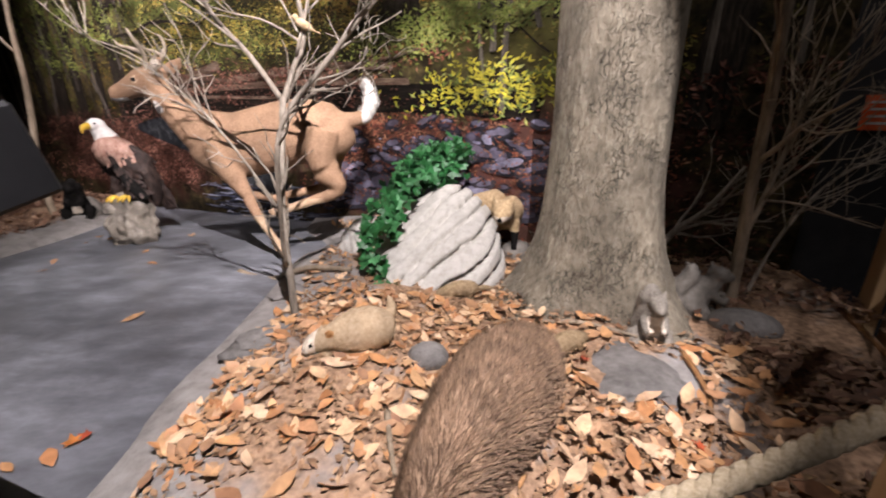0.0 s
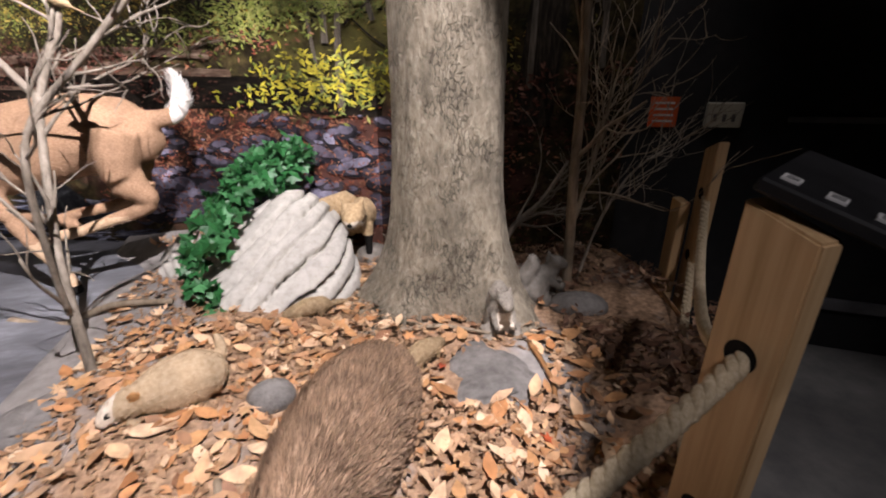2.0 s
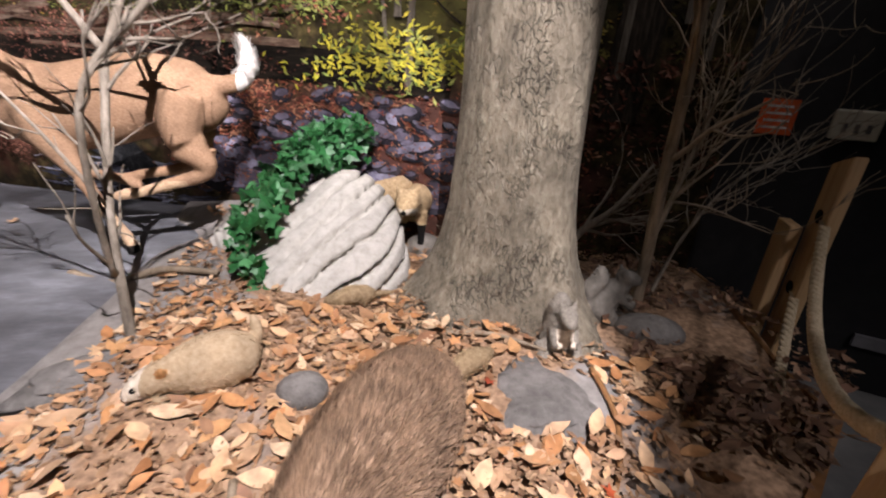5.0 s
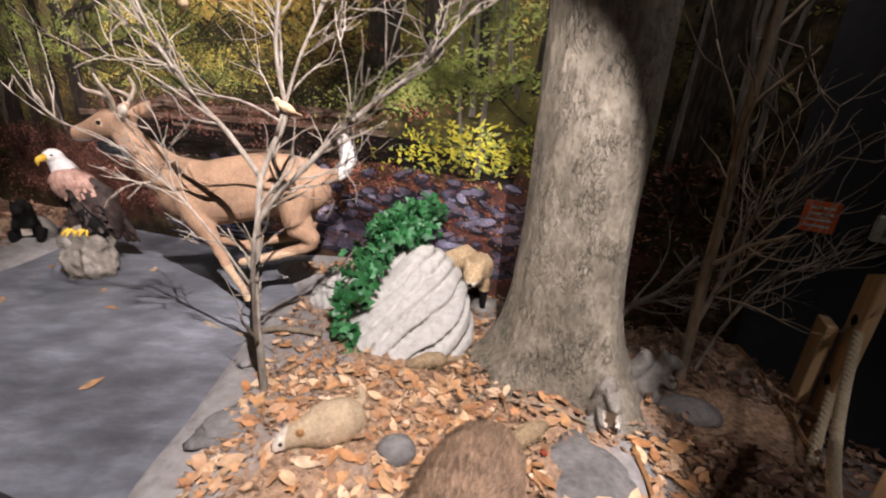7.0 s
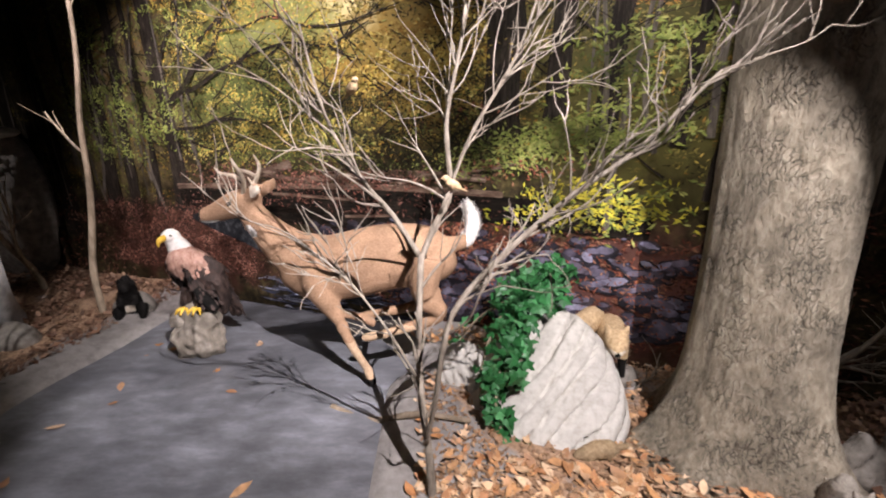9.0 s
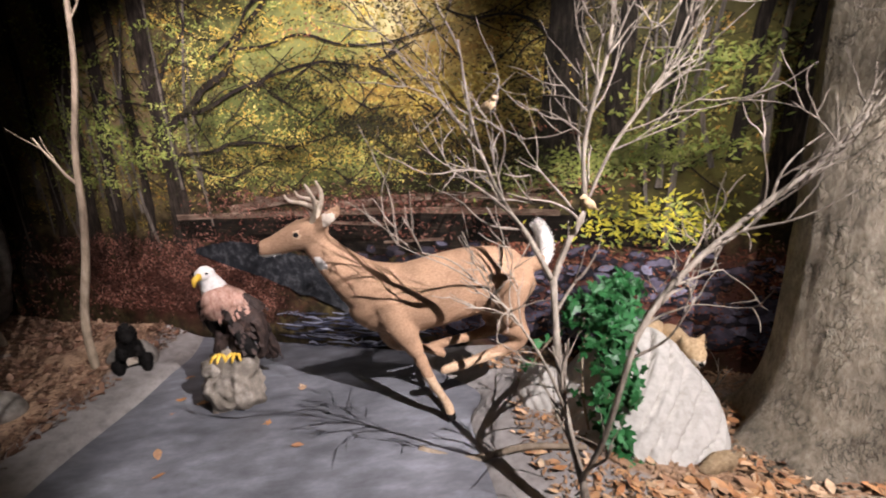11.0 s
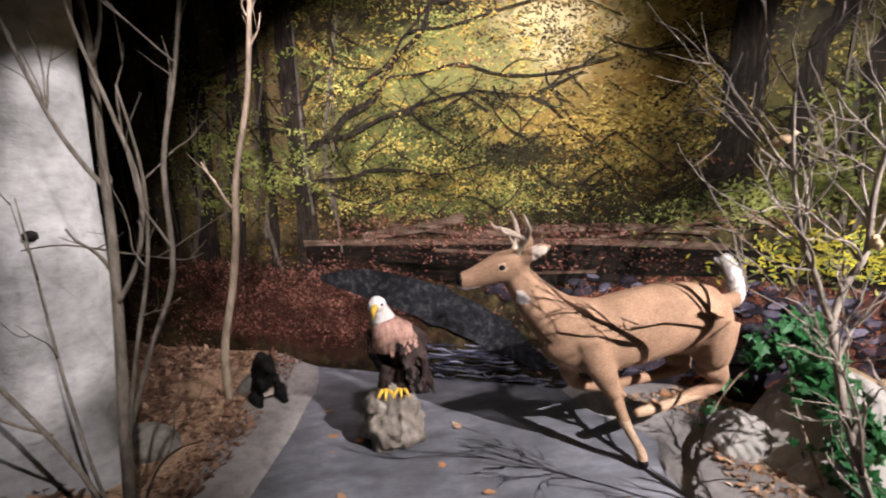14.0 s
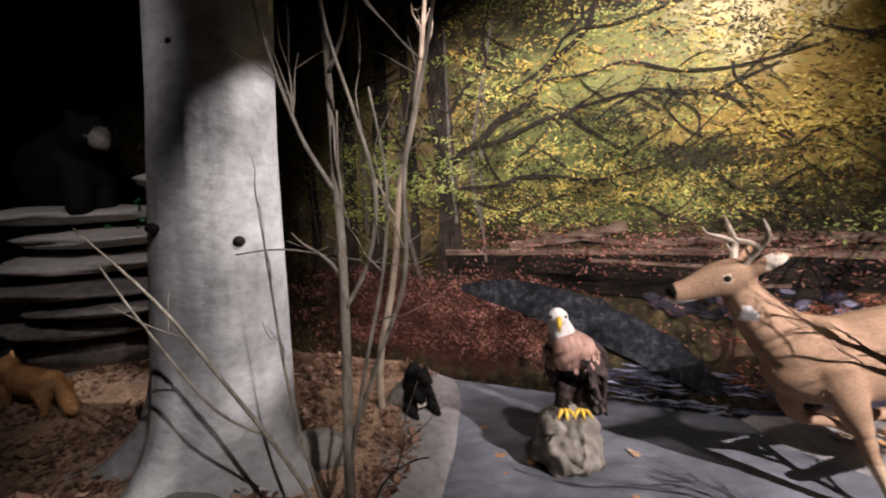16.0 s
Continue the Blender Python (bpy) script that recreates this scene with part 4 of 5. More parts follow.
# ---- rocks, ivy, sticks ----
def boulder(bm, at, size, seed, rough=.12, freq=1.6, sub=4, strata=None, turn=0.0):
    made = bmesh.ops.create_icosphere(bm, subdivisions=sub, radius=1.0)
    R = Matrix.Rotation(turn, 3, "Z")
    for v in made["verts"]:
        p = v.co.copy()
        d = noise.noise(p * freq + Vector((seed * 3.7, seed, 0))) * rough + noise.noise(p * freq * 3.1 + Vector((seed, 0, seed))) * rough * .35
        if strata:
            w = p.dot(Vector(strata[0]).normalized()) * strata[1] + .55 * noise.noise(p * 1.3 + Vector((seed, 2, 1)))
            s = abs((w % 1.0) - .5) * 2
            d += strata[2] * (min(s * 3.0, 1.0) - .8) * (.6 + .8 * abs(noise.noise(p * 1.1)))
        q = p * (1 + d)
        v.co = R @ Vector((q.x * size[0], q.y * size[1], q.z * size[2])) + Vector(at)
    return bm


def striated(at, size, seed):
    """A dome of rounded ridges that fan out from its low western end, nearly smooth on that side."""
    bm = bmesh.new()
    made = bmesh.ops.create_icosphere(bm, subdivisions=6, radius=1.0)
    for v in made["verts"]:
        p = v.co.copy()
        n1 = noise.noise(p * 1.4 + Vector((seed, 1, 2)))
        fan = Vector((-.66, .22 - .10 * p.x, .68)).normalized()
        w = p.dot(fan) * 4.6 + .40 * n1 + .12 * noise.noise(p * 4.2)
        f = abs((w % 1.0) - .5) * 2
        ridge = min(f * 3.6, 1.0) ** .55
        side = .2 + .8 * step(-.5, .15, p.x - .45 * p.y)
        amount = .50 * side * (.45 + 1.0 * abs(noise.noise(p * 1.6 + Vector((0, seed, 0)))))
        d = amount * (ridge - .85) + .05 * n1 + .012 * noise.noise(p * 7)
        q = p * (1 + d)
        k = max(q.z, 0)
        v.co = Vector((q.x * size[0] * (1 - .22 * k) + .10 * k, q.y * size[1] * (1 - .12 * k) + .17 * k, q.z * size[2])) + Vector(at)
    return bm


rockbm = striated((-.085, 2.22, -.03), (.405, .40, .40), 4)
rock_skin = BVHTree.FromBMesh(rockbm)
thing("striated_rock", rockbm, M["rock"], "pale striated rock with deep slanting grooves, ivy on one side", "rock")
bm = boulder(bmesh.new(), (-.47, 2.40, .0), (.17, .16, .19), 9, .16, 2.0, 5, ((.9, .1, .2), 4.0, .10))
thing("pale_rock", bm, M["rock"], "small pale rock tucked beside the striated rock", "rock")
bm = boulder(bmesh.new(), (-.008, 1.31, .0), (.075, .065, .055), 2, .08, 1.2, 3)
thing("cobble", bm, M["slate"], "smooth blue-grey cobble among the leaves", "stone")
bm = boulder(bmesh.new(), (1.26, 1.62, -.05), (.135, .08, .068), 5, .07, 1.2, 3, turn=radians(-22))
thing("flat_stone", bm, M["slate"], "rounded flat grey stone near the trunk", "stone")
bm = boulder(bmesh.new(), (-2.235, 2.78, .075), (.165, .135, .20), 6, .34, 1.7, 5)
boulder(bm, (-2.30, 2.75, .20), (.085, .075, .065), 16, .22, 1.8, 4)
thing("perch_stone", bm, M["perch"], "upright brown stone standing in the pond", "stone")
bm = boulder(bmesh.new(), (-3.12, 3.33, .03), (.16, .12, .13), 8, .12, 1.6, 3)
thing("bank_stone", bm, M["stone"], "dark stone on the pond bank", "stone")
for at, size, s, turn in (((.74, 1.32, -.075), (.22, .19, .05), 61, .3), ((.66, .93, -.125), (.10, .07, .03), 62, .9), ((1.07, 1.42, -.09), (.13, .10, .03), 63, 0), ((-.12, 1.74, -.05), (.22, .10, .03), 64, .2), ((-.62, 1.42, .0), (.16, .1, .035), 66, .5), ((-.42, 1.78, .0), (.13, .08, .03), 67, .1), ((-.36, 1.08, -.03), (.10, .06, .03), 65, 1.2)):
    bm = boulder(bmesh.new(), at, size, s, .34, 1.5, 4, turn=turn)
    thing("flat_slab", bm, M["slate"], "flat grey slab bedded in the leaf litter", "stone")
for at, size, s in (((-3.98, 2.32, .02), (.2, .13, .1), 12), ((-3.55, 2.75, .04), (.19, .13, .13), 13), ((.43, 2.5, -.06), (.10, .09, .08), 14), ((1.12, 1.75, -.10), (.10, .07, .04), 15)):
    bm = boulder(bmesh.new(), at, size, s, .12, 1.5, 3)
    thing("stone", bm, M["stone"], "rough grey-brown stone on the leaf litter", "stone")

ivy = tagged(new("ivy_plant"), "green artificial ivy trailing over the pale rock", "ivy")
rnd = random.Random(21)
vine_lines = [[(.03, 2.66, .48), (-.01, 2.58, .53), (-.10, 2.44, .46), (-.20, 2.30, .42), (-.28, 2.12, .33), (-.33, 2.0, .20), (-.32, 1.93, .06), (-.22, 1.88, -.06)],
              [(.06, 2.64, .52), (-.05, 2.56, .53), (-.20, 2.44, .45), (-.32, 2.30, .36), (-.39, 2.14, .22), (-.40, 2.04, .08)],
              [(.02, 2.60, .48), (-.06, 2.46, .45), (-.15, 2.30, .42), (-.22, 2.14, .37), (-.28, 1.99, .26)],
              [(-.06, 2.62, .46), (-.22, 2.58, .40), (-.38, 2.56, .30), (-.50, 2.54, .16), (-.56, 2.50, .04)]]
for pts in vine_lines:
    bm = bmesh.new()
    tube(bm, pts, [.006] * len(pts), 6, 5)
    part("vine", bm, M["stem"], ivy)
tmpl = [(0, 0), (.22, -.30), (.52, -.28), (.42, .02), (.62, .30), (.30, .38), (0, .92), (-.30, .38), (-.62, .30), (-.42, .02), (-.52, -.28), (-.22, -.30)]
V, F = [], []
for pts in vine_lines:
    P, _ = bend(pts, [0.0] * len(pts), 14)
    for i, p in enumerate(P):
        f = i / len(P)
        for _ in range((4 if f < .45 else 2) if pts[-1][0] > -.4 else (2 if f < .35 else (i % 3 == 0))):
            spread = .058 - .026 * f
            c = p + Vector((rnd.gauss(0, spread), rnd.gauss(-.01, spread * .8), rnd.gauss(.02, spread * .75)))
            s = rnd.uniform(.036, .070)
            spot_on, face, _, gap = rock_skin.find_nearest(c)
            if spot_on is not None and (gap < .05 or (c - spot_on).dot(face) < 0):
                c = spot_on + face * rnd.uniform(.012, .04)
            nrm = Vector((rnd.gauss(-.1, .7), -.6 + rnd.gauss(0, .6), .5 + rnd.gauss(0, .6))).normalized()
            u = nrm.cross(Vector((rnd.uniform(-1, 1), rnd.uniform(-.3, .3), rnd.uniform(-1, 1)))).normalized()
            w = nrm.cross(u)
            k = len(V)
            V.append(c + nrm * s * .12)
            for x, y in tmpl:
                V.append(c + u * x * s + w * y * s - nrm * s * .25 * (x * x))
            m = len(tmpl)
            F += [(k, k + 1 + j, k + 1 + (j + 1) % m) for j in range(m)]
leaves = soup("leaves", V, F, M["ivy"])
leaves.parent = ivy
leaves["kind"] = "stuff"


def stick(pts, r, label, material="stem", seed=0, twigs=0):
    top = tagged(new("fallen_branch"), label, "branch")
    limb_part(top, "branch", pts, [r * (1 - .5 * i / (len(pts) - 1)) for i in range(len(pts))], M[material], seed, twigs, 1, .2, 1)


def lying(xy, lift):
    return [(x, y, height(x, y) + lift) for x, y in xy]


stick(lying([(-1.18, 2.2), (-.95, 2.1), (-.7, 2.02), (-.45, 1.95)], .03), .022, "weathered brown branch lying on the pond bank", "stem", 31)
stick(lying([(.28, 1.68), (.45, 1.67), (.62, 1.61), (.78, 1.48)], .022), .012, "thin pale stick lying before the trunk", "stem", 32)
stick(lying([(.90, 1.38), (.89, 1.19), (.82, 1.03), (.73, .92)], .02), .010, "crooked dark twig on the leaf litter", "edge", 33, 3)
stick(lying([(.1, 1.32), (.2, 1.42), (.3, 1.47)], .012), .008, "short dark twig on the leaf litter", "edge", 34)
stick(lying([(-.1, 1.02), (-.07, .9), (-.04, .8)], .016), .010, "short pale stick beside the beaver", "stem", 35)
stick(lying([(.42, 2.3), (.52, 2.42), (.62, 2.5)], .03), .012, "grey branch behind the pale rock", "twig", 36, 4)
stick(lying([(-4.0, 2.3), (-3.7, 2.25), (-3.4, 2.3)], .03), .012, "brown twig on the bank litter", "stem", 37, 3)
stick(lying([(1.2, 1.3), (1.4, 1.2), (1.55, 1.12)], .016), .009, "thin dark twig near the rope barrier", "edge", 38, 2)

# ---- mounted animals (each one plain sculpted mesh) ----
def deer():
    bm = bmesh.new()
    y = 2.49
    # barrel: rump, loin, deep chest
    tube(bm, [(-.53, y + .01, .72), (-.60, y + .01, .70), (-.72, y, .695), (-.88, y, .69), (-1.04, y, .655), (-1.20, y, .625), (-1.32, y, .61), (-1.41, y, .62), (-1.46, y, .64)],
         [(.05, .07), (.12, .145), (.15, .175), (.15, .182), (.155, .188), (.15, .185), (.125, .165), (.09, .12), (.05, .07)], 20, 4)
    # neck, head and muzzle
    tube(bm, [(-1.26, y, .66), (-1.38, y, .70), (-1.475, y, .78), (-1.55, y, .865), (-1.60, y, .93), (-1.63, y, .975)], [(.12, .16), (.105, .145), (.08, .112), (.066, .088), (.058, .074), (.05, .06)], 16, 4)
    tube(bm, [(-1.555, y, .995), (-1.62, y, 1.0), (-1.68, y, .99), (-1.745, y, .968), (-1.81, y, .945), (-1.86, y, .932), (-1.89, y, .925)], [(.042, .048), (.066, .076), (.064, .074), (.053, .062), (.043, .050), (.040, .044), (.030, .032)], 16, 4)
    # ears
    for s, tip in ((-1, (-1.475, y - .10, 1.10)), (1, (-1.51, y + .12, 1.115))):
        tube(bm, [(-1.595, y + s * .045, 1.02), (-1.56, y + s * .066, 1.055), (-1.515, y + s * .088, 1.085), tip], [(.018, .022), (.014, .036), (.012, .032), (.005, .006)], 12, 4)
    # shoulder, standing foreleg, folded foreleg
    tube(bm, [(-1.30, y - .09, .66), (-1.25, y - .105, .56), (-1.20, y - .10, .45), (-1.155, y - .10, .36), (-1.12, y - .105, .265), (-1.075, y - .11, .17), (-1.03, y - .112, .09), (-1.012, y - .114, .05), (-.992, y - .118, -.03)],
         [(.05, .09), (.055, .085), (.048, .06), .037, .031, .024, .022, .027, .025], 14, 4)
    tube(bm, [(-1.30, y + .07, .56), (-1.31, y + .08, .43), (-1.27, y + .08, .34), (-1.12, y + .08, .30), (-1.0, y + .08, .245)], [.075, .055, .036, .024, .022], 10, 4)
    # hind legs gathered forward: thigh, hock, cannon, hoof
    tube(bm, [(-.66, y - .06, .70), (-.68, y - .085, .60), (-.68, y - .095, .51), (-.635, y - .085, .44), (-.605, y - .07, .39), (-.66, y - .075, .345), (-.77, y - .085, .315), (-.90, y - .09, .275), (-.97, y - .09, .262), (-1.04, y - .09, .245)],
         [(.10, .14), (.085, .13), (.07, .10), .058, .044, .036, .029, .025, .028, .02], 14, 4)
    tube(bm, [(-.68, y + .09, .62), (-.72, y + .1, .50), (-.68, y + .1, .40), (-.80, y + .1, .345), (-.97, y + .1, .315), (-1.10, y + .1, .29)], [.11, .095, .055, .03, .026, .02], 12, 4)
    # raised tail: tan root, bushy tip
    tube(bm, [(-.58, y + .01, .755), (-.50, y + .02, .755), (-.445, y + .05, .775), (-.425, y + .09, .83), (-.43, y + .125, .89), (-.455, y + .15, .94)], [(.04, .045), (.034, .042), (.036, .042), (.04, .046), (.034, .04), (.010, .012)], 12, 4)

    def zone(p):
        if p.x > -.52 and p.z > .815 and p.y > y + .03:
            return 2
        if p.x > -.455:
            return 2
        if p.z < .02 and p.x > -1.06:
            return 4
        if p.x < -1.872 and p.z > .918:
            return 4
        if p.x < -1.78 and p.z < .908:
            return 2
        if -1.62 < p.x < -1.565 and p.z < .885 and p.z > .82 and p.x < -1.50 - (p.z - .78) * .9:
            return 2
        if min((p - Vector((-1.69, y + q * .060, 1.0))).length for q in (-1, 1)) < .021:
            return 5
        if p.z < .24 and p.x < -.6 or p.x < -.7 and p.z < .33 and p.x > -1.06 and p.y < y:
            return 5
        if p.x < -1.48 and p.z > 1.035 and p.x > -1.56 and p.y < y - .062 and p.z < 1.10 and p.x < -1.495:
            return 1
        return 0
    ob = fused("mounted_deer", bm, .0105, 5, [M["deer"], M["pale"], M["white"], M["horn"], M["black"], M["shank"]], zone, (5000, .010, (.9, 0, -.3)))
    # antlers go into the same mesh
    add = bmesh.new()
    add.from_mesh(ob.data)
    for s in (-1, 1):
        root = Vector((-1.615, y + s * .035, 1.05))
        mid = root + Vector((.03, s * .04, .075))
        tip = root + Vector((.005, s * .085, .19))
        tube(add, [root, mid, root + Vector((.03, s * .08, .13)), tip], [.014, .012, .010, .004], 8, 4, slot=3)
        tube(add, [mid, root + Vector((-.02, s * .05, .10)), root + Vector((-.075, s * .06, .115)), root + Vector((-.095, s * .065, .145))], [.011, .010, .007, .003], 8, 4, slot=3)
        tube(add, [root + Vector((.012, s * .02, .03)), root + Vector((-.015, s * .025, .075))], [.008, .003], 6, 2, slot=3)
        ball(add, (-1.69, y + s * .057, 1.0), (.015, .012, .013), 4)
    # long white hairs of the tail
    hair = random.Random(8)
    P, R = bend([(-.47, y + .04, .77), (-.43, y + .075, .81), (-.425, y + .10, .85), (-.435, y + .135, .91), (-.455, y + .15, .94)], [.034, .040, .042, .034, .014], 8)
    for i in range(520):
        k = hair.randrange(len(P) - 1)
        d = (P[k + 1] - P[k]).normalized()
        out = Vector([hair.uniform(-1, 1) for _ in range(3)])
        out = (out - d * out.dot(d)).normalized()
        a, L = P[k] + out * R[k] * .8, hair.uniform(.025, .05)
        w = d.cross(out) * .0022
        tip = a + (d * .85 + out * hair.uniform(.15, .6)).normalized() * L
        f = add.faces.new([add.verts.new(c) for c in (a - w, a + w, (a + tip) / 2 + w + out * .002, tip)])
        f.material_index = 2
    add.to_mesh(ob.data)
    add.free()
    return tagged(ob, "tan mounted deer with short antlers, leaping with raised white tail", "deer mount")


deer()


def eagle():
    bm = bmesh.new()
    x, y, z = -2.21, 2.81, .27
    # dark back and belly, rosy mantle and breast, white hood
    tube(bm, [(x + .11, y + .07, z + .09), (x + .06, y + .04, z + .18), (x + .01, y + .01, z + .28), (x - .03, y, z + .36)], [(.07, .06), (.11, .105), (.115, .10), (.06, .055)], 16, 5, slot=0)
    tube(bm, [(x - .005, y - .05, z + .24), (x - .02, y - .055, z + .31), (x - .045, y - .035, z + .385)], [(.085, .06), (.108, .078), (.06, .055)], 16, 4, slot=1)
    tube(bm, [(x + .10, y + .01, z + .245), (x + .055, y - .015, z + .315), (x - .02, y - .02, z + .375)], [(.045, .05), (.07, .062), (.05, .045)], 14, 4, slot=1)
    tube(bm, [(x - .04, y - .01, z + .345), (x - .055, y - .02, z + .40), (x - .07, y - .035, z + .455), (x - .075, y - .04, z + .50), (x - .075, y - .04, z + .525)], [.078, .066, .050, .044, .018], 16, 4, slot=2)
    ball(bm, (x - .078, y - .052, z + .482), (.046, .05, .042), 2)
    tube(bm, [(x - .082, y - .092, z + .482), (x - .088, y - .128, z + .476), (x - .09, y - .142, z + .462), (x - .09, y - .144, z + .438)], [(.017, .022), (.015, .018), (.010, .012), (.002, .003)], 10, 4, slot=3)
    # folded wings and a dark wing tip standing up before the body
    for s in (-1, 1):
        tube(bm, [(x + s * .095 - .02, y - .03, z + .33), (x + s * .11 + .03, y, z + .22), (x + s * .08 + .08, y + .03, z + .06), (x + .13, y + .05, z - .08)], [(.03, .04), (.03, .072), (.024, .065), (.008, .02)], 12, 5, slot=0)
        tube(bm, [(x + s * .045 + .02, y - .04, z + .13), (x + s * .045 - .01, y - .06, z + .05), (x + s * .04 - .01, y - .07, z + .01)], [.05, .036, .017], 10, 3, slot=0)
        for a in (-.6, 0, .6):
            tube(bm, [(x + s * .04 - .01, y - .07, z + .02), (x + s * .04 - .01 + .05 * math.sin(a), y - .07 - .045 * math.cos(a), z + .014), (x + s * .04 - .01 + .075 * math.sin(a), y - .07 - .07 * math.cos(a), z - .012)], [.013, .010, .004], 8, 3, slot=3)
    tube(bm, [(x + .04, y - .13, z + .29), (x + .055, y - .125, z + .22), (x + .09, y - .10, z + .10), (x + .13, y - .05, z - .01)], [(.003, .006), (.012, .022), (.02, .04), (.015, .03)], 10, 4, slot=4)
    for k, dx in enumerate((-.03, 0, .03)):
        tube(bm, [(x + .12 + dx, y + .07, z + .1), (x + .15 + dx, y + .10, z - .02), (x + .18 + 1.3 * dx, y + .12, z - .13)], [(.03, .02), (.03, .012), (.02, .005)], 8, 3, slot=0)
    for s in (-1, 1):
        ball(bm, (x - .084 + s * .036, y - .082, z + .494), (.009, .009, .008), 4, 1)
    # layered feathers
    rnd = random.Random(4)
    base = [(v.co.copy(), v.normal.copy()) for v in bm.verts]
    for p, q in rnd.sample(base, min(620, len(base))):
        if p.z > z + .40 or p.z < z + .03:
            continue
        nrm = (p - Vector((x + .03, y + .02, p.z))).normalized()
        d = (Vector((.25, .1, -1)) + nrm * .28).normalized()
        s = d.cross(nrm).normalized() * rnd.uniform(.008, .016)
        L = rnd.uniform(.025, .045)
        f = bm.faces.new([bm.verts.new(c) for c in (p - s * .6, p + s * .6, p + d * L * .7 + s + nrm * .004, p + d * L, p + d * L * .7 - s + nrm * .004)])
        f.material_index = 1 if p.y < y + .02 and p.z > z + .235 and p.x < x + .12 and not (p.x > x + .02 and p.y < y - .10) else 0
    return thing("mounted_eagle", bm, [M["eagle"], M["breast"], M["white"], M["beak"], M["black"]], "mounted white-headed brown eagle perched on a stone", "eagle mount")


eagle()


def beaver():
    bm = bmesh.new()
    tube(bm, [(.30, 1.36, -.02), (.27, 1.28, .02), (.20, 1.12, .045), (.12, .96, .04), (.045, .82, .02), (.0, .74, .0), (-.03, .69, -.03)],
         [(.06, .05), (.135, .125), (.165, .155), (.155, .15), (.115, .115), (.085, .08), (.04, .04)], 20, 5)
    for p, q in (((.02, .78, -.04), (-.06, .76, -.10)), ((.12, .76, -.04), (.10, .68, -.10)), ((.32, 1.15, -.04), (.35, 1.08, -.11)), ((.12, 1.22, -.05), (.06, 1.16, -.10))):
        tube(bm, [p, q, (q[0] - .02, q[1] - .05, q[2] - .012)], [.055, .035, .02], 10, 3)
    for s in (-1, 1):
        ball(bm, (.02 + s * .055, .80, .085), (.02, .015, .02))
    ob = fused("mounted_beaver", bm, .011, 6, [M["beaver"], M["black"]], lambda p: 1 if p.z < -.095 else 0, (30000, .038, (.35, .9, -.25)))
    ob.data.transform(Matrix.Translation((.045, .0, .0)))
    return tagged(ob, "mounted brown beaver with long coarse fur on leaf litter", "beaver mount")


beaver()


def woodchuck():
    bm = bmesh.new()
    tube(bm, [(-.135, 1.425, .06), (-.155, 1.41, .075), (-.20, 1.375, .095), (-.26, 1.335, .105), (-.315, 1.30, .105), (-.355, 1.275, .10)], [(.035, .035), (.08, .08), (.098, .10), (.096, .10), (.078, .08), (.052, .055)], 18, 4)
    tube(bm, [(-.335, 1.285, .11), (-.375, 1.262, .112), (-.415, 1.24, .10), (-.445, 1.222, .085), (-.46, 1.213, .08)], [(.05, .05), (.054, .052), (.040, .038), (.026, .024), (.010, .010)], 16, 4)
    tube(bm, [(-.145, 1.43, .085), (-.125, 1.455, .135), (-.13, 1.465, .185), (-.14, 1.465, .21)], [.02, .022, .018, .006], 10, 3)
    for x, yy in ((-.375, 1.215), (-.34, 1.30), (-.215, 1.30), (-.165, 1.42)):
        tube(bm, [(x + .02, yy + .015, .06), (x, yy, .015), (x - .012, yy - .012, height(x, yy) + .004)], [.026, .016, .011], 8, 3)
    for s in (-1, 1):
        ball(bm, (-.362 - s * .022, 1.268 + s * .038, .155), (.016, .012, .018))

    def zone(p):
        if min((p - Vector((-.362 - q * .022, 1.268 + q * .038, .158))).length for q in (-1, 1)) < .02:
            return 2
        if (p - Vector((-.418, 1.206, .112))).length < .009 or p.x < -.455:
            return 3
        return 1 if p.x < -.40 else 0
    ob = fused("mounted_woodchuck", bm, .0065, 4, [M["cream"], M["pale"], M["rust"], M["black"]], zone, (4500, .011, (.8, .5, -.25)))
    low = Vector((-.27, 1.32, height(-.27, 1.32)))
    ob.data.transform(Matrix.Translation(low) @ Matrix.Scale(.82, 4) @ Matrix.Translation(-low))
    return tagged(ob, "small buff mounted rodent with round tan ears on leaf litter", "rodent mount")


woodchuck()


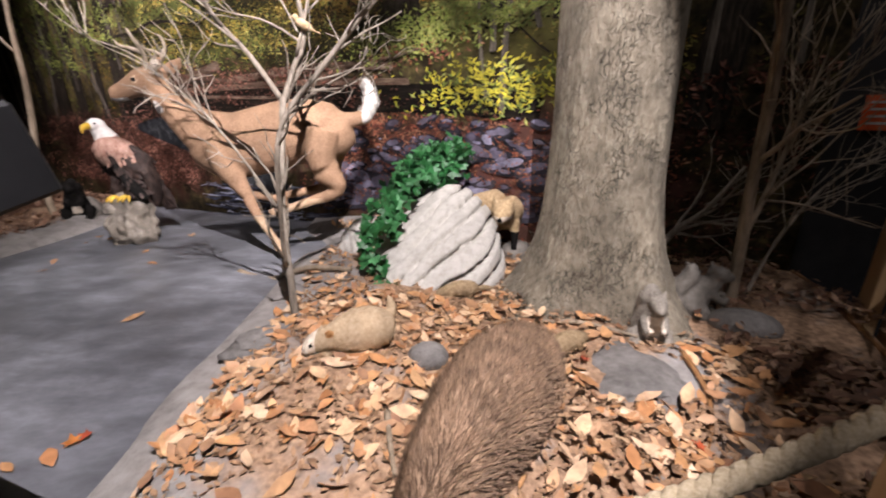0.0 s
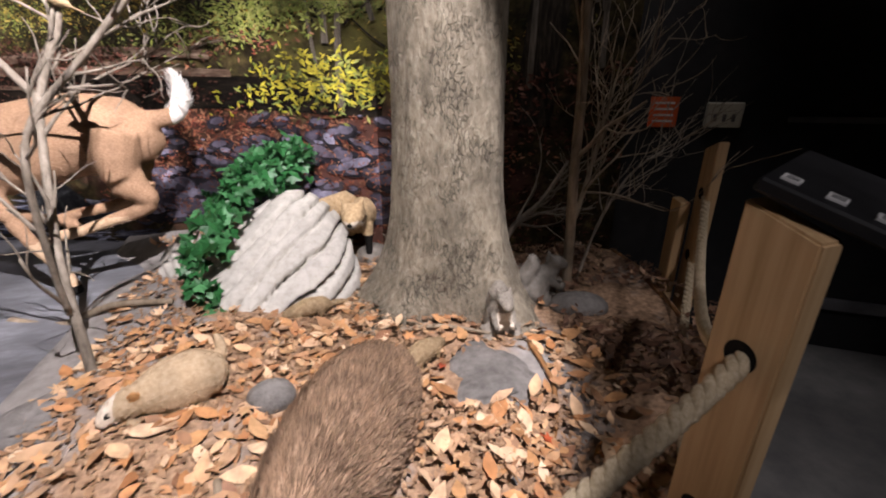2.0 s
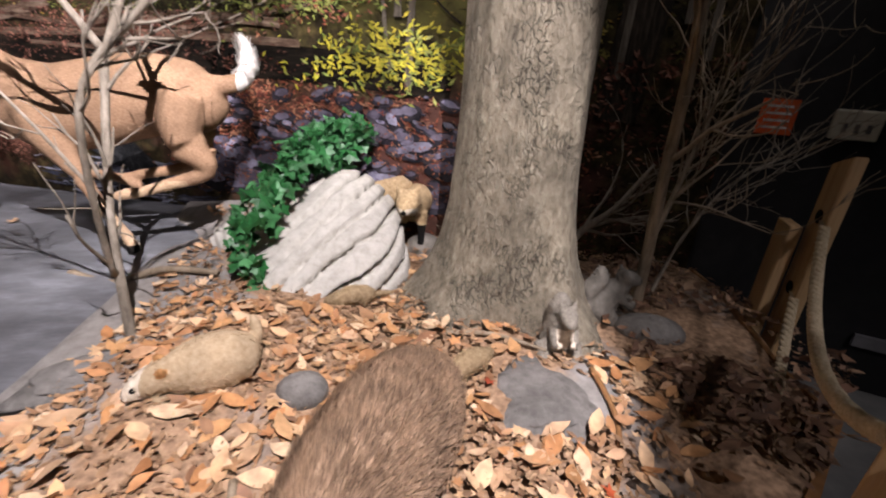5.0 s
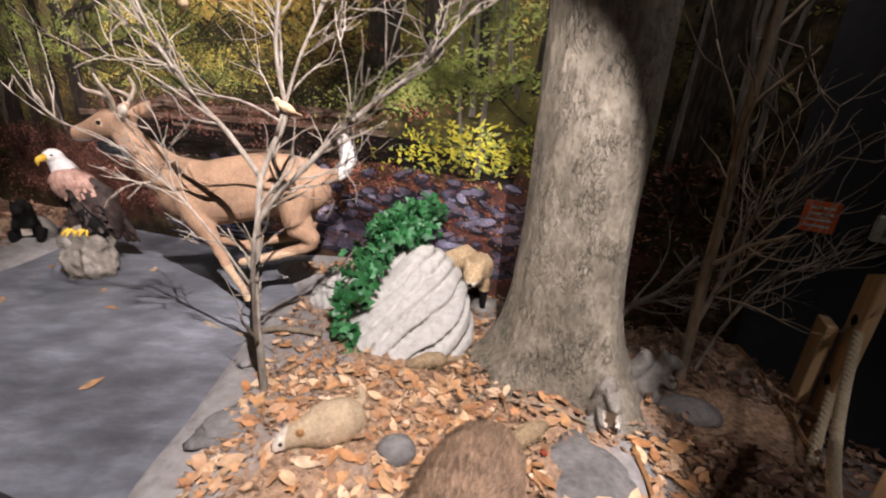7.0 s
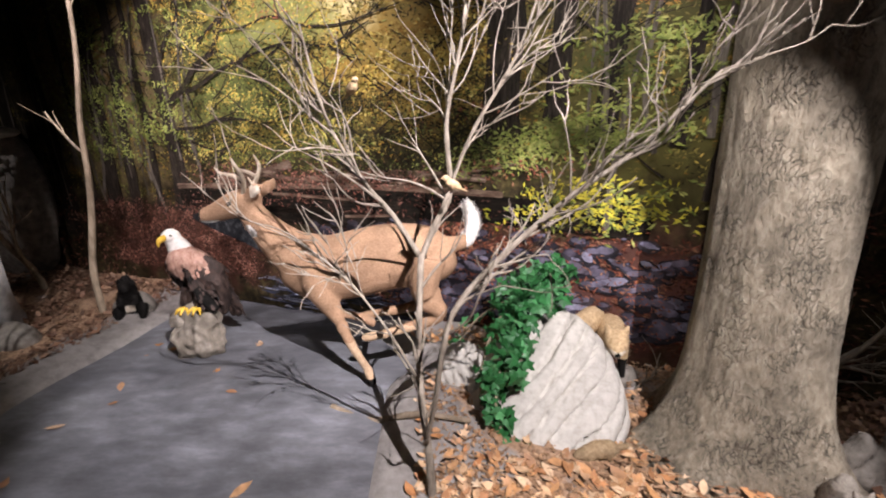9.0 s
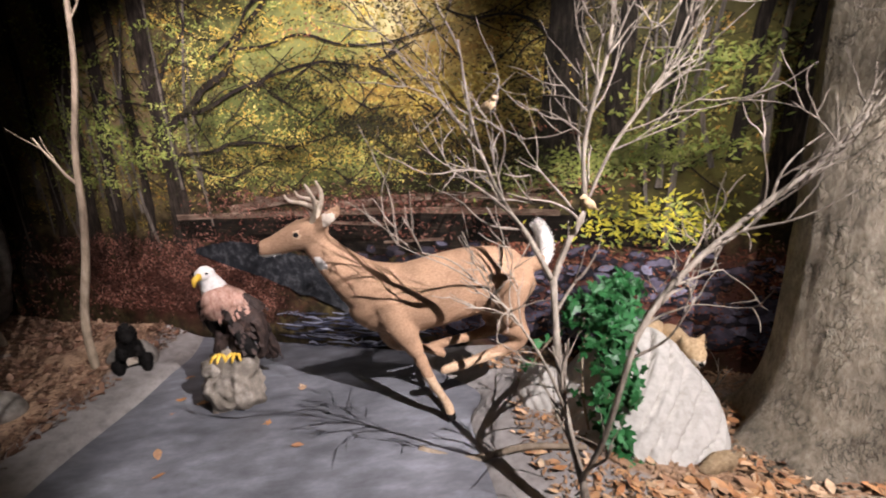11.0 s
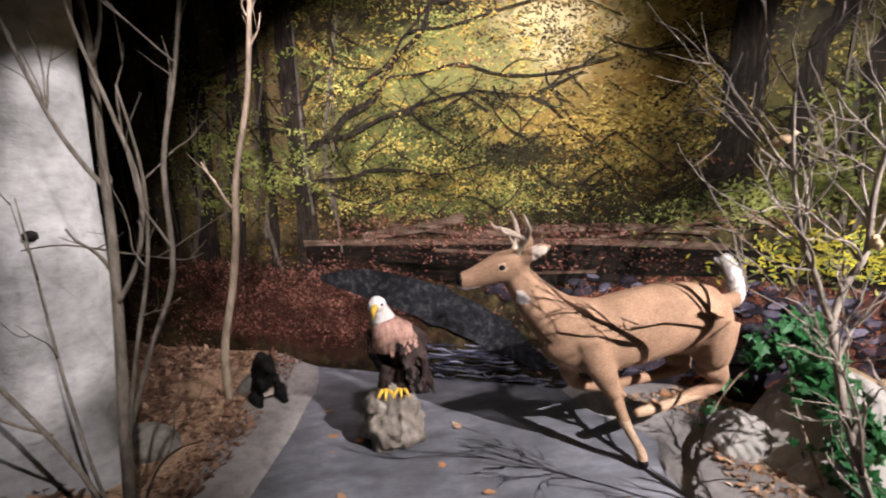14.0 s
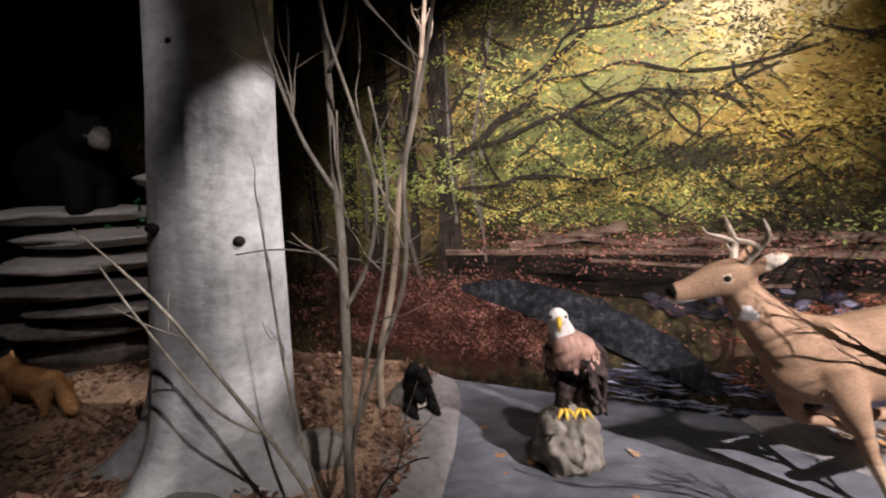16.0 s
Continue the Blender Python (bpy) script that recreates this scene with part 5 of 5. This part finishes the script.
def quadruped(name, at, turn, scale, coats, zone, label, category, fur):
    """A small standing mount, facing -y before it is turned."""
    bm = bmesh.new()
    tube(bm, [(0, .26, .17), (0, .2, .17), (0, .08, .17), (0, -.06, .175), (0, -.14, .19), (0, -.19, .205)], [(.03, .03), (.07, .08), (.075, .082), (.07, .08), (.055, .06), (.05, .05)], 14, 4)
    tube(bm, [(0, -.14, .21), (0, -.19, .235), (0, -.245, .23), (0, -.29, .215), (0, -.315, .21)], [.05, (.062, .056), (.052, .046), (.027, .024), (.012, .012)], 12, 4)
    tube(bm, [(0, .24, .18), (.02, .33, .14), (.05, .42, .10), (.06, .47, .09)], [.025, .04, .038, .01], 10, 4)
    for s in (-1, 1):
        tube(bm, [(s * .035, -.20, .275), (s * .05, -.20, .32)], [.022, .006], 8, 2)
        tube(bm, [(s * .045, -.11, .16), (s * .05, -.12, .06), (s * .05, -.14, 0)], [.035, .02, .018], 8, 3)
        tube(bm, [(s * .05, .19, .17), (s * .055, .21, .07), (s * .055, .18, 0)], [.05, .022, .018], 8, 3)
    m = Matrix.Translation(at) @ Matrix.Rotation(radians(turn), 4, "Z") @ Matrix.Scale(scale, 4)
    ob = fused(name, bm, .009, 4, coats, zone, fur)
    ob.data.transform(m)
    return tagged(ob, label, category)


quadruped("mounted_fox", (.39, 2.60, -.02), -14, 1.12, [M["buff"], M["black"], M["pale"]],
          lambda p: 1 if (p.z < .10 and abs(p.x) < .2 and p.y < .3) or p.y < -.31 else (2 if p.y < -.24 and p.z < .225 else 0), "buff mounted young fox peering past the pale rock", "fox mount", (2500, .02, (0, .9, -.2)))
quadruped("mounted_fox_cub", (.22, 2.60, .06), -40, .95, [M["buff"], M["pale"]], lambda p: 1 if p.y < -.27 else 0, "small buff mounted fox cub behind the pale rock", "fox mount", (1500, .018, (0, .9, -.2)))
quadruped("mounted_red_fox", (-5.75, 3.3, 0.0), -105, 1.25, [M["rust"], M["pale"]], lambda p: 1 if p.y < -.28 else 0, "orange mounted fox below dark rock ledges", "fox mount", (1500, .02, (0, .9, -.2)))


def squirrel(name, at, turn, scale, coat, belly, label, tail=True, patch=(.05, .14, .026)):
    bm = bmesh.new()
    tube(bm, [(0, .05, .015), (0, .045, .06), (0, .015, .115), (0, -.02, .155), (0, -.03, .17)], [(.045, .04), (.058, .058), (.046, .046), (.03, .03), (.02, .02)], 14, 4)
    tube(bm, [(0, .0, .175), (0, -.03, .185), (0, -.065, .175), (0, -.08, .17)], [.02, (.03, .028), (.02, .019), (.006, .006)], 12, 4)
    for s in (-1, 1):
        tube(bm, [(s * .02, -.01, .20), (s * .024, -.008, .226)], [.011, .003], 6, 2)
        tube(bm, [(s * .03, -.01, .12), (s * .03, -.05, .09), (s * .015, -.065, .105)], [.017, .012, .009], 8, 3)
        tube(bm, [(s * .045, .02, .05), (s * .05, -.02, .025), (s * .048, -.06, .01)], [.035, .022, .012], 8, 3)
    if tail:
        tube(bm, [(0, .07, .02), (0, .088, .05), (0, .082, .12), (0, .055, .175), (0, .062, .215)], [.02, (.035, .03), (.04, .032), (.038, .03), (.012, .012)], 10, 4)
    ob = fused(name, bm, .006, 3, [M[coat], M[belly]], lambda p: 1 if p.y < .005 and abs(p.x) < patch[2] and patch[0] < p.z < patch[1] else 0, (2500, .014, (0, .5, -.8)))
    ob.data.transform(Matrix.Translation(at) @ Matrix.Rotation(radians(turn), 4, "Z") @ Matrix.Scale(scale, 4))
    return tagged(ob, label, "squirrel mount")


squirrel("mounted_squirrel", (.835, 1.50, -.078), -8, 1.12, "grey", "pale", "grey mounted squirrel sitting upright against the trunk roots")
squirrel("mounted_squirrel", (1.165, 1.76, -.10), 75, 1.2, "stone", "grey", "grey mounted squirrel sitting behind the flat stone")
squirrel("mounted_squirrel", (-3.04, 3.19, .0), 35, 1.5, "black", "pale", "black mounted squirrel with a pale patch on the bank", True, (.035, .075, .02))


def chipmunk(at, turn, scale, label):
    bm = bmesh.new()
    tube(bm, [(.09, 0, .03), (.06, 0, .04), (.0, 0, .045), (-.05, 0, .04), (-.09, 0, .035), (-.105, 0, .03)], [.01, .035, .038, .03, .018, .005], 12, 4)
    for x in (-.04, .05):
        for s in (-1, 1):
            tube(bm, [(x, s * .02, .03), (x - .01, s * .025, 0)], [.014, .008], 6, 2)
    tube(bm, [(.08, 0, .035), (.13, .01, .03), (.17, .02, .02)], [.012, .013, .004], 8, 3)
    ob = fused("mounted_chipmunk", bm, .005, 3, [M["buff"]], lambda p: 0, (900, .01, (.9, 0, -.2)))
    ob.data.transform(Matrix.Translation(at) @ Matrix.Rotation(radians(turn), 4, "Z") @ Matrix.Scale(scale, 4))
    return tagged(ob, label, "rodent mount")


chipmunk((.09, 1.84, height(.09, 1.84)), 14, 1.05, "tiny buff mounted chipmunk beside the pale rock")
chipmunk((.50, 1.42, height(.50, 1.42) + .01), 215, 1.05, "pale buff mounted chipmunk behind the beaver")


def bird(at, turn, label):
    bm = bmesh.new()
    tube(bm, [(0, .06, .0), (0, .03, .02), (0, -.01, .04), (0, -.035, .06)], [.012, .028, .03, .016], 12, 4)
    ball(bm, (0, -.04, .072), (.02, .022, .019))
    tube(bm, [(0, -.055, .072), (0, -.082, .068)], [.007, .001], 6, 2)
    tube(bm, [(0, .05, .005), (0, .11, -.02)], [(.014, .007), (.012, .003)], 8, 2)
    for s in (-1, 1):
        tube(bm, [(s * .01, 0, .03), (s * .012, 0, -.002)], [.005, .003], 5, 2)
    ob = fused("mounted_bird", bm, .004, 2, [M["buff"]], lambda p: 0)
    ob.data.transform(Matrix.Translation(at) @ Matrix.Rotation(radians(turn), 4, "Z") @ Matrix.Scale(.62, 4))
    return tagged(ob, label, "bird mount")


bird((-.87, 1.93, 1.48), 40, "small yellowish-brown mounted bird perched in the sapling")
bird((-.515, 1.893, 1.13), -60, "small yellowish-brown mounted bird perched in the sapling")


def bear():
    bm = bmesh.new()
    tube(bm, [(-6.1, 4.0, 1.45), (-5.9, 3.95, 1.62), (-5.65, 3.85, 1.70), (-5.45, 3.75, 1.72)], [.15, .30, .28, .17], 16, 4)
    tube(bm, [(-5.55, 3.78, 1.80), (-5.40, 3.68, 1.88), (-5.25, 3.58, 1.84), (-5.16, 3.52, 1.80)], [.15, (.15, .14), (.08, .075), (.05, .045)], 14, 4)
    for s in (-.1, .1):
        ball(bm, (-5.45, 3.72 + s, 2.02), (.05, .04, .05))
        tube(bm, [(-5.55, 3.8 + s, 1.6), (-5.48, 3.72 + s, 1.42), (-5.45, 3.66 + s, 1.32)], [.11, .085, .07], 10, 3)
    ob = fused("mounted_bear", bm, .025, 4, [M["black"], M["stone"]], lambda p: 1 if p.x > -5.24 else 0, (4000, .04, (-.7, .2, -.5)))
    return tagged(ob, "black mounted bear lying on top of rock ledges", "bear mount")


bear()

# ---- rock ledges beyond the beech ----
for i, (at, size, s) in enumerate((((-5.75, 4.0, .95), (.75, .55, .09), 41), ((-5.6, 3.95, 1.14), (.62, .5, .08), 42), ((-5.85, 4.0, .76), (.85, .55, .10), 43), ((-5.6, 3.98, .60), (.66, .5, .07), 44),
                                  ((-5.9, 4.0, 1.32), (.75, .5, .08), 45), ((-6.0, 4.1, .42), (.7, .5, .10), 46), ((-4.95, 3.95, 1.56), (.32, .25, .07), 47), ((-4.85, 4.0, 1.42), (.35, .28, .06), 48), ((-6.1, 4.25, .15), (.7, .4, .2), 49))):
    bm = boulder(bmesh.new(), at, size, s, .16, 1.5, 4)
    thing("ledge_rock", bm, M["rock"] if i in (0, 1, 4, 6, 7) else M["stone"], "flat layered rock of a dark stacked ledge", "rock", "rock ledges")
bm = boulder(bmesh.new(), (-4.95, 4.22, .7), (.4, .25, .75), 50, .15, 1.2, 4)
thing("ledge_rock", bm, M["stone"], "dark rough rock wall under the ledges", "rock", "rock ledges")
V, F = [], []
for _ in range(170):
    c = Vector((-4.95 + rnd.gauss(0, .16), 3.88 + rnd.gauss(0, .06), 1.18 + rnd.gauss(0, .11)))
    s = rnd.uniform(.03, .055)
    nrm = Vector((rnd.gauss(0, .5), -1, .5 + rnd.gauss(0, .4))).normalized()
    u = nrm.cross(Vector((rnd.uniform(-1, 1), 0, rnd.uniform(-1, 1)))).normalized()
    w = nrm.cross(u)
    k = len(V)
    V.append(c)
    V += [c + u * x * s + w * y * s for x, y in tmpl]
    F += [(k, k + 1 + j, k + 1 + (j + 1) % len(tmpl)) for j in range(len(tmpl))]
ob = tagged(soup("ledge_ivy", V, F, M["ivy"]), "dark green artificial ivy hanging off the rock ledges", "ivy", kind="stuff")

# ---- barrier: posts, ropes, reading panels ----
def post(at, top_hi, top_lo, width, thick, turn, label, holes=(.36, 0.0), lean=0.0):
    """A board on edge with a slanting top and two rope holes painted as black discs."""
    m = Matrix.Translation((at[0], at[1], holes[0])) @ Matrix.Rotation(radians(-lean), 4, "X") @ Matrix.Translation((0, 0, -holes[0])) @ Matrix.Rotation(radians(turn), 4, "Z")
    bm = bmesh.new()
    prof = [(-width / 2, FLOOR), (width / 2, FLOOR), (width / 2, top_hi), (-width / 2, top_lo)]
    a = [bm.verts.new((-thick / 2, y, z)) for y, z in prof]
    b = [bm.verts.new((thick / 2, y, z)) for y, z in prof]
    bm.faces.new(a[::-1])
    bm.faces.new(b)
    for i in range(4):
        bm.faces.new((a[i], a[(i + 1) % 4], b[(i + 1) % 4], b[i]))
    bmesh.ops.bevel(bm, geom=list(bm.edges), offset=.004, segments=2, affect="EDGES")
    top = tagged(new("barrier_post"), label, "post", "barrier posts")
    top.matrix_world = m
    part("board", bm, M["wood"], top, smooth=False)
    # flat black discs on both faces stand in for the shade inside the holes
    for z in holes:
        for s in (-1, 1):
            bm = bmesh.new()
            bmesh.ops.create_circle(bm, cap_ends=True, segments=20, radius=.027, matrix=Matrix.Translation((s * (thick / 2 + .001), 0, z)) @ Matrix.Rotation(radians(90), 4, "Y"))
            part("rope_hole_shade", bm, M["black"], top, "flat black disc for the shade inside a rope hole", smooth=False)
    return top


post((.865, .59), .735, .70, .115, .045, 4, "pale pine barrier post with slanted top and rope holes", (.49, .14), 0)
post((1.87, 1.645), .61, .655, .12, .045, -25, "pale pine barrier post with slanted top beside the wall", (.42, .12))
post((-.78, .53), .80, .76, .10, .045, -17, "pale pine post carrying a reading panel", (.50, .12))
post((-1.0, .17), .80, .76, .115, .045, 0, "pale pine barrier post holding the rope ends", (.50, .12))
bm = bmesh.new()
box(bm, (-.022, -.06, FLOOR), (.022, .06, .37), Matrix.Translation((1.83, 1.735, 0)) @ Matrix.Rotation(radians(-25), 4, "Z"), .004)
thing("short_post", bm, M["wood"], "shorter pale pine board beside the barrier post", "post", "barrier posts", smooth=False)


def rope(a, b, sag, label, r=.0185):
    top = tagged(new("barrier_rope"), label, "rope", "barrier ropes")
    a, b = Vector(a), Vector(b)
    n = int((b - a).length / .011)
    P = []
    for i in range(n + 1):
        t = i / n
        P.append(a + (b - a) * t - Vector((0, 0, sag * 4 * t * (1 - t))))
    for s in range(3):
        pts = []
        for i, p in enumerate(P):
            d = (P[min(i + 1, n)] - P[max(i - 1, 0)]).normalized()
            u = d.cross(Vector((0, 0, 1))).normalized()
            w = u.cross(d)
            ang = i * .011 / .075 * 2 * math.pi + s * 2 * math.pi / 3
            pts.append(p + (u * math.cos(ang) + w * math.sin(ang)) * r * .5)
        bm = bmesh.new()
        tube(bm, pts, [r * .56] * len(pts), 8, 1)
        part("strand", bm, M["rope"], top)
    return top


rope((.865, .59, .49), (-1.0, .17, .50), .2, "thick twisted manila rope hanging slack between posts")
rope((.865, .59, .14), (-1.0, .17, .12), .2, "thick twisted manila rope hanging slack near the floor")
rope((1.87, 1.645, .42), (.87, .60, .49), .24, "thick twisted manila rope hanging slack from the wall post")
rope((1.87, 1.645, .12), (.87, .60, .14), .24, "thick twisted manila rope hanging low from the wall post")


def reading_panel(m, w, d, printed_top, label, thick=.022):
    top = tagged(new("reading_panel"), label, "panel")
    top.matrix_world = m
    bm = bmesh.new()
    box(bm, (0, -d / 2, .022 - thick), (w, d / 2, .022), bevel=.004)
    part("board", bm, M["panel"], top, smooth=False)
    if printed_top:
        bm = bmesh.new()
        box(bm, (.012, -d / 2 + .012, .0225), (w - .012, d / 2 - .012, .026))
        part("printed_sheet", bm, M["print"], top, "red printed sheet", smooth=False)
    else:
        for i in range(5):
            bm = bmesh.new()
            y = d * .40 - i * d * .19
            box(bm, (.03, y - .012, .0225), (.062, y + .012, .0262))
            card = part("caption_card", bm, M["paper"], top, "small white caption card", smooth=False)
            for j in range(3):
                bm = bmesh.new()
                box(bm, (.035 + .008 * j, y - .009, .0264), (.038 + .008 * j, y + .008, .0270))
                part("text_line", bm, M["ink"], card, smooth=False)
    return top


reading_panel(Matrix.Translation((.885, .50, .705)) @ Matrix.Rotation(radians(27), 4, "Z") @ Matrix.Rotation(radians(19), 4, "X"), .34, .30, False, "black slanted reading panel with small white caption cards")
reading_panel(Matrix.Translation((-.93, .585, .845)) @ Matrix.Rotation(math.atan2(-.2, .64), 4, "Z") @ Matrix.Rotation(radians(12), 4, "X"), .70, .10, True, "black slanted reading panel with a red printed sheet", .085)

# ---- fittings on the black wall ----
bm = bmesh.new()
box(bm, (.36, -.045, .67), (.52, -.003, .79), WALL_E, .006)
wallbox = thing("wall_box", bm, M["plastic"], "cream plastic switch box on the black wall", "switch box", smooth=False)
for x in (.40, .44, .48):
    bm = bmesh.new()
    box(bm, (x - .008, -.049, .70), (x + .008, -.0455, .735), WALL_E)
    part("switch", bm, M["ink"], wallbox, "grey switch", smooth=False)
bm = bmesh.new()
box(bm, (.10, -.012, .665), (.235, -.003, .815), WALL_E)
notice = thing("red_notice", bm, M["print"], "small red notice on the black wall", "notice", smooth=False)
for i in range(4):
    bm = bmesh.new()
    box(bm, (.12, -.0135, .69 + .03 * i), (.215, -.0125, .70 + .03 * i), WALL_E)
    part("text_line", bm, M["paper"], notice, smooth=False)
bm = bmesh.new()
box(bm, (1.25, -.012, 1.05), (1.62, -.003, 1.45), WALL_E)
sheet = thing("wall_sheet", bm, M["paper"], "white printed sheet on the black wall", "notice", smooth=False)
for i in range(6):
    bm = bmesh.new()
    box(bm, (1.30, -.0135, 1.1 + .05 * i), (1.56, -.0125, 1.112 + .05 * i), WALL_E)
    part("text_line", bm, M["ink"], sheet, smooth=False)

# ---- leaf litter ----
OVAL = ([(0, -1), (.36, -.5), (.46, .05), (.26, .6), (.03, 1), (-.22, .62), (-.44, .12), (-.38, -.42), (0, -.4), (0, .25)],
        [(0, 1, 8), (1, 2, 9, 8), (2, 3, 9), (3, 4, 9), (4, 5, 9), (5, 6, 9), (6, 7, 8, 9), (7, 0, 8)])
star = []
for i, r in enumerate((1, .45, .85, .38, .7, .3, .35, .3, .7, .38, .85, .45)):
    a = math.pi / 2 + 2 * math.pi * i / 12
    star.append((r * .8 * math.cos(a), r * .8 * math.sin(a)))
MAPLE = (star + [(0, 0)], [(i, (i + 1) % 12, 12) for i in range(12)])


def litter(name, spots, length, material, label, lobed=.38, lift=.024, tilt=.42):
    V, F = [], []
    rr = random.Random(len(spots) + 3)
    for x, y in spots:
        form, faces = MAPLE if rr.random() < lobed else OVAL
        L = rr.uniform(*length) / 2
        turn = Matrix.Rotation(rr.uniform(0, 6.28), 3, "Z") @ Matrix.Rotation(rr.gauss(0, tilt), 3, "X") @ Matrix.Rotation(rr.gauss(0, tilt), 3, "Y")
        cup, curl = rr.uniform(-.1, .55), rr.uniform(-.2, .35)
        base = Vector((x, y, max(height(x, y), -.04) + .006 + rr.random() * lift))
        k = len(V)
        V += [base + turn @ Vector((u * L, w * L, L * (cup * u * u * 1.6 + curl * w * w))) for u, w in form]
        F += [tuple(k + i for i in f) for f in faces]
    return tagged(soup(name, V, F, material, True), label, "leaf litter", kind="stuff")


def scatter(count, x0, x1, y0, y1, keep=lambda x, y: True):
    rr = random.Random(count)
    out = []
    while len(out) < count:
        x, y = rr.uniform(x0, x1), rr.uniform(y0, y1)
        if front_y(x) + .02 < y < wall_y(x) - .02 and rr.random() < .5 + noise.noise(Vector((x * 2.2, y * 2.2, 4))) * 1.1 and keep(x, y):
            out.append((x, y))
    return out


def dry(x, y):
    return x > pond_right(y) + .16 and math.hypot(x - .755, y - 1.98) > .31 and math.hypot((x - .72) / .27, (y - 1.27) / .17) > .75


litter("fallen_leaves", scatter(1000, -.8, 1.15, .66, 1.75, dry), (.035, .105), M["litter"], "dry orange and tan fallen leaves", .3, .016, .3)
litter("fallen_leaves_back", scatter(320, -.95, .75, 1.7, 2.9, dry), (.03, .085), M["litter"], "dry orange fallen leaves behind the rock", .3, .016, .3)
# the side litter takes the darkened leaves: its dim light is in the colour
litter("fallen_leaves_side", scatter(900, 1.1, 1.85, .8, 2.3, lambda x, y: math.hypot(x - .755, y - 1.98) > .31), (.03, .08), M["bank"], "dry brown fallen leaves near the rope barrier, darkened for the dim light")
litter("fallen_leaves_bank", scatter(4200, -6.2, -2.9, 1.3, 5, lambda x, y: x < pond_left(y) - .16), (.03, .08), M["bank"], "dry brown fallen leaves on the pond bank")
litter("leaf_crumbs", scatter(11000, -.85, 1.8, .66, 2.9, lambda x, y: x > pond_right(y) + .2 and math.hypot((x - .72) / .27, (y - 1.27) / .17) > .8), (.01, .035), M["chips"], "brown crumbled leaves and bark chips", .0, .006, .25)
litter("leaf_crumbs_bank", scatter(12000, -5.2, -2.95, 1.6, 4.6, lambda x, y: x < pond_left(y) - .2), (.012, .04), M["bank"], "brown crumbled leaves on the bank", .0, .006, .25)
rr = random.Random(77)
litter("pond_leaves", [(rr.uniform(-2.7, -1.05), rr.uniform(.9, 3.2)) for _ in range(16)] + [(-1.02, .88), (-1.1, .84), (-1.4, .98), (-1.38, .8)], (.05, .1), M["litter"], "a few dry leaves on the pond", .3, .004, .12)
litter("red_leaves", [(-1.0, .93), (-.98, .96), (.55, 1.35), (.1, .75), (.75, .95)], (.06, .09), M["redleaf"], "a few red fallen leaves", 1.0, .01, .2)
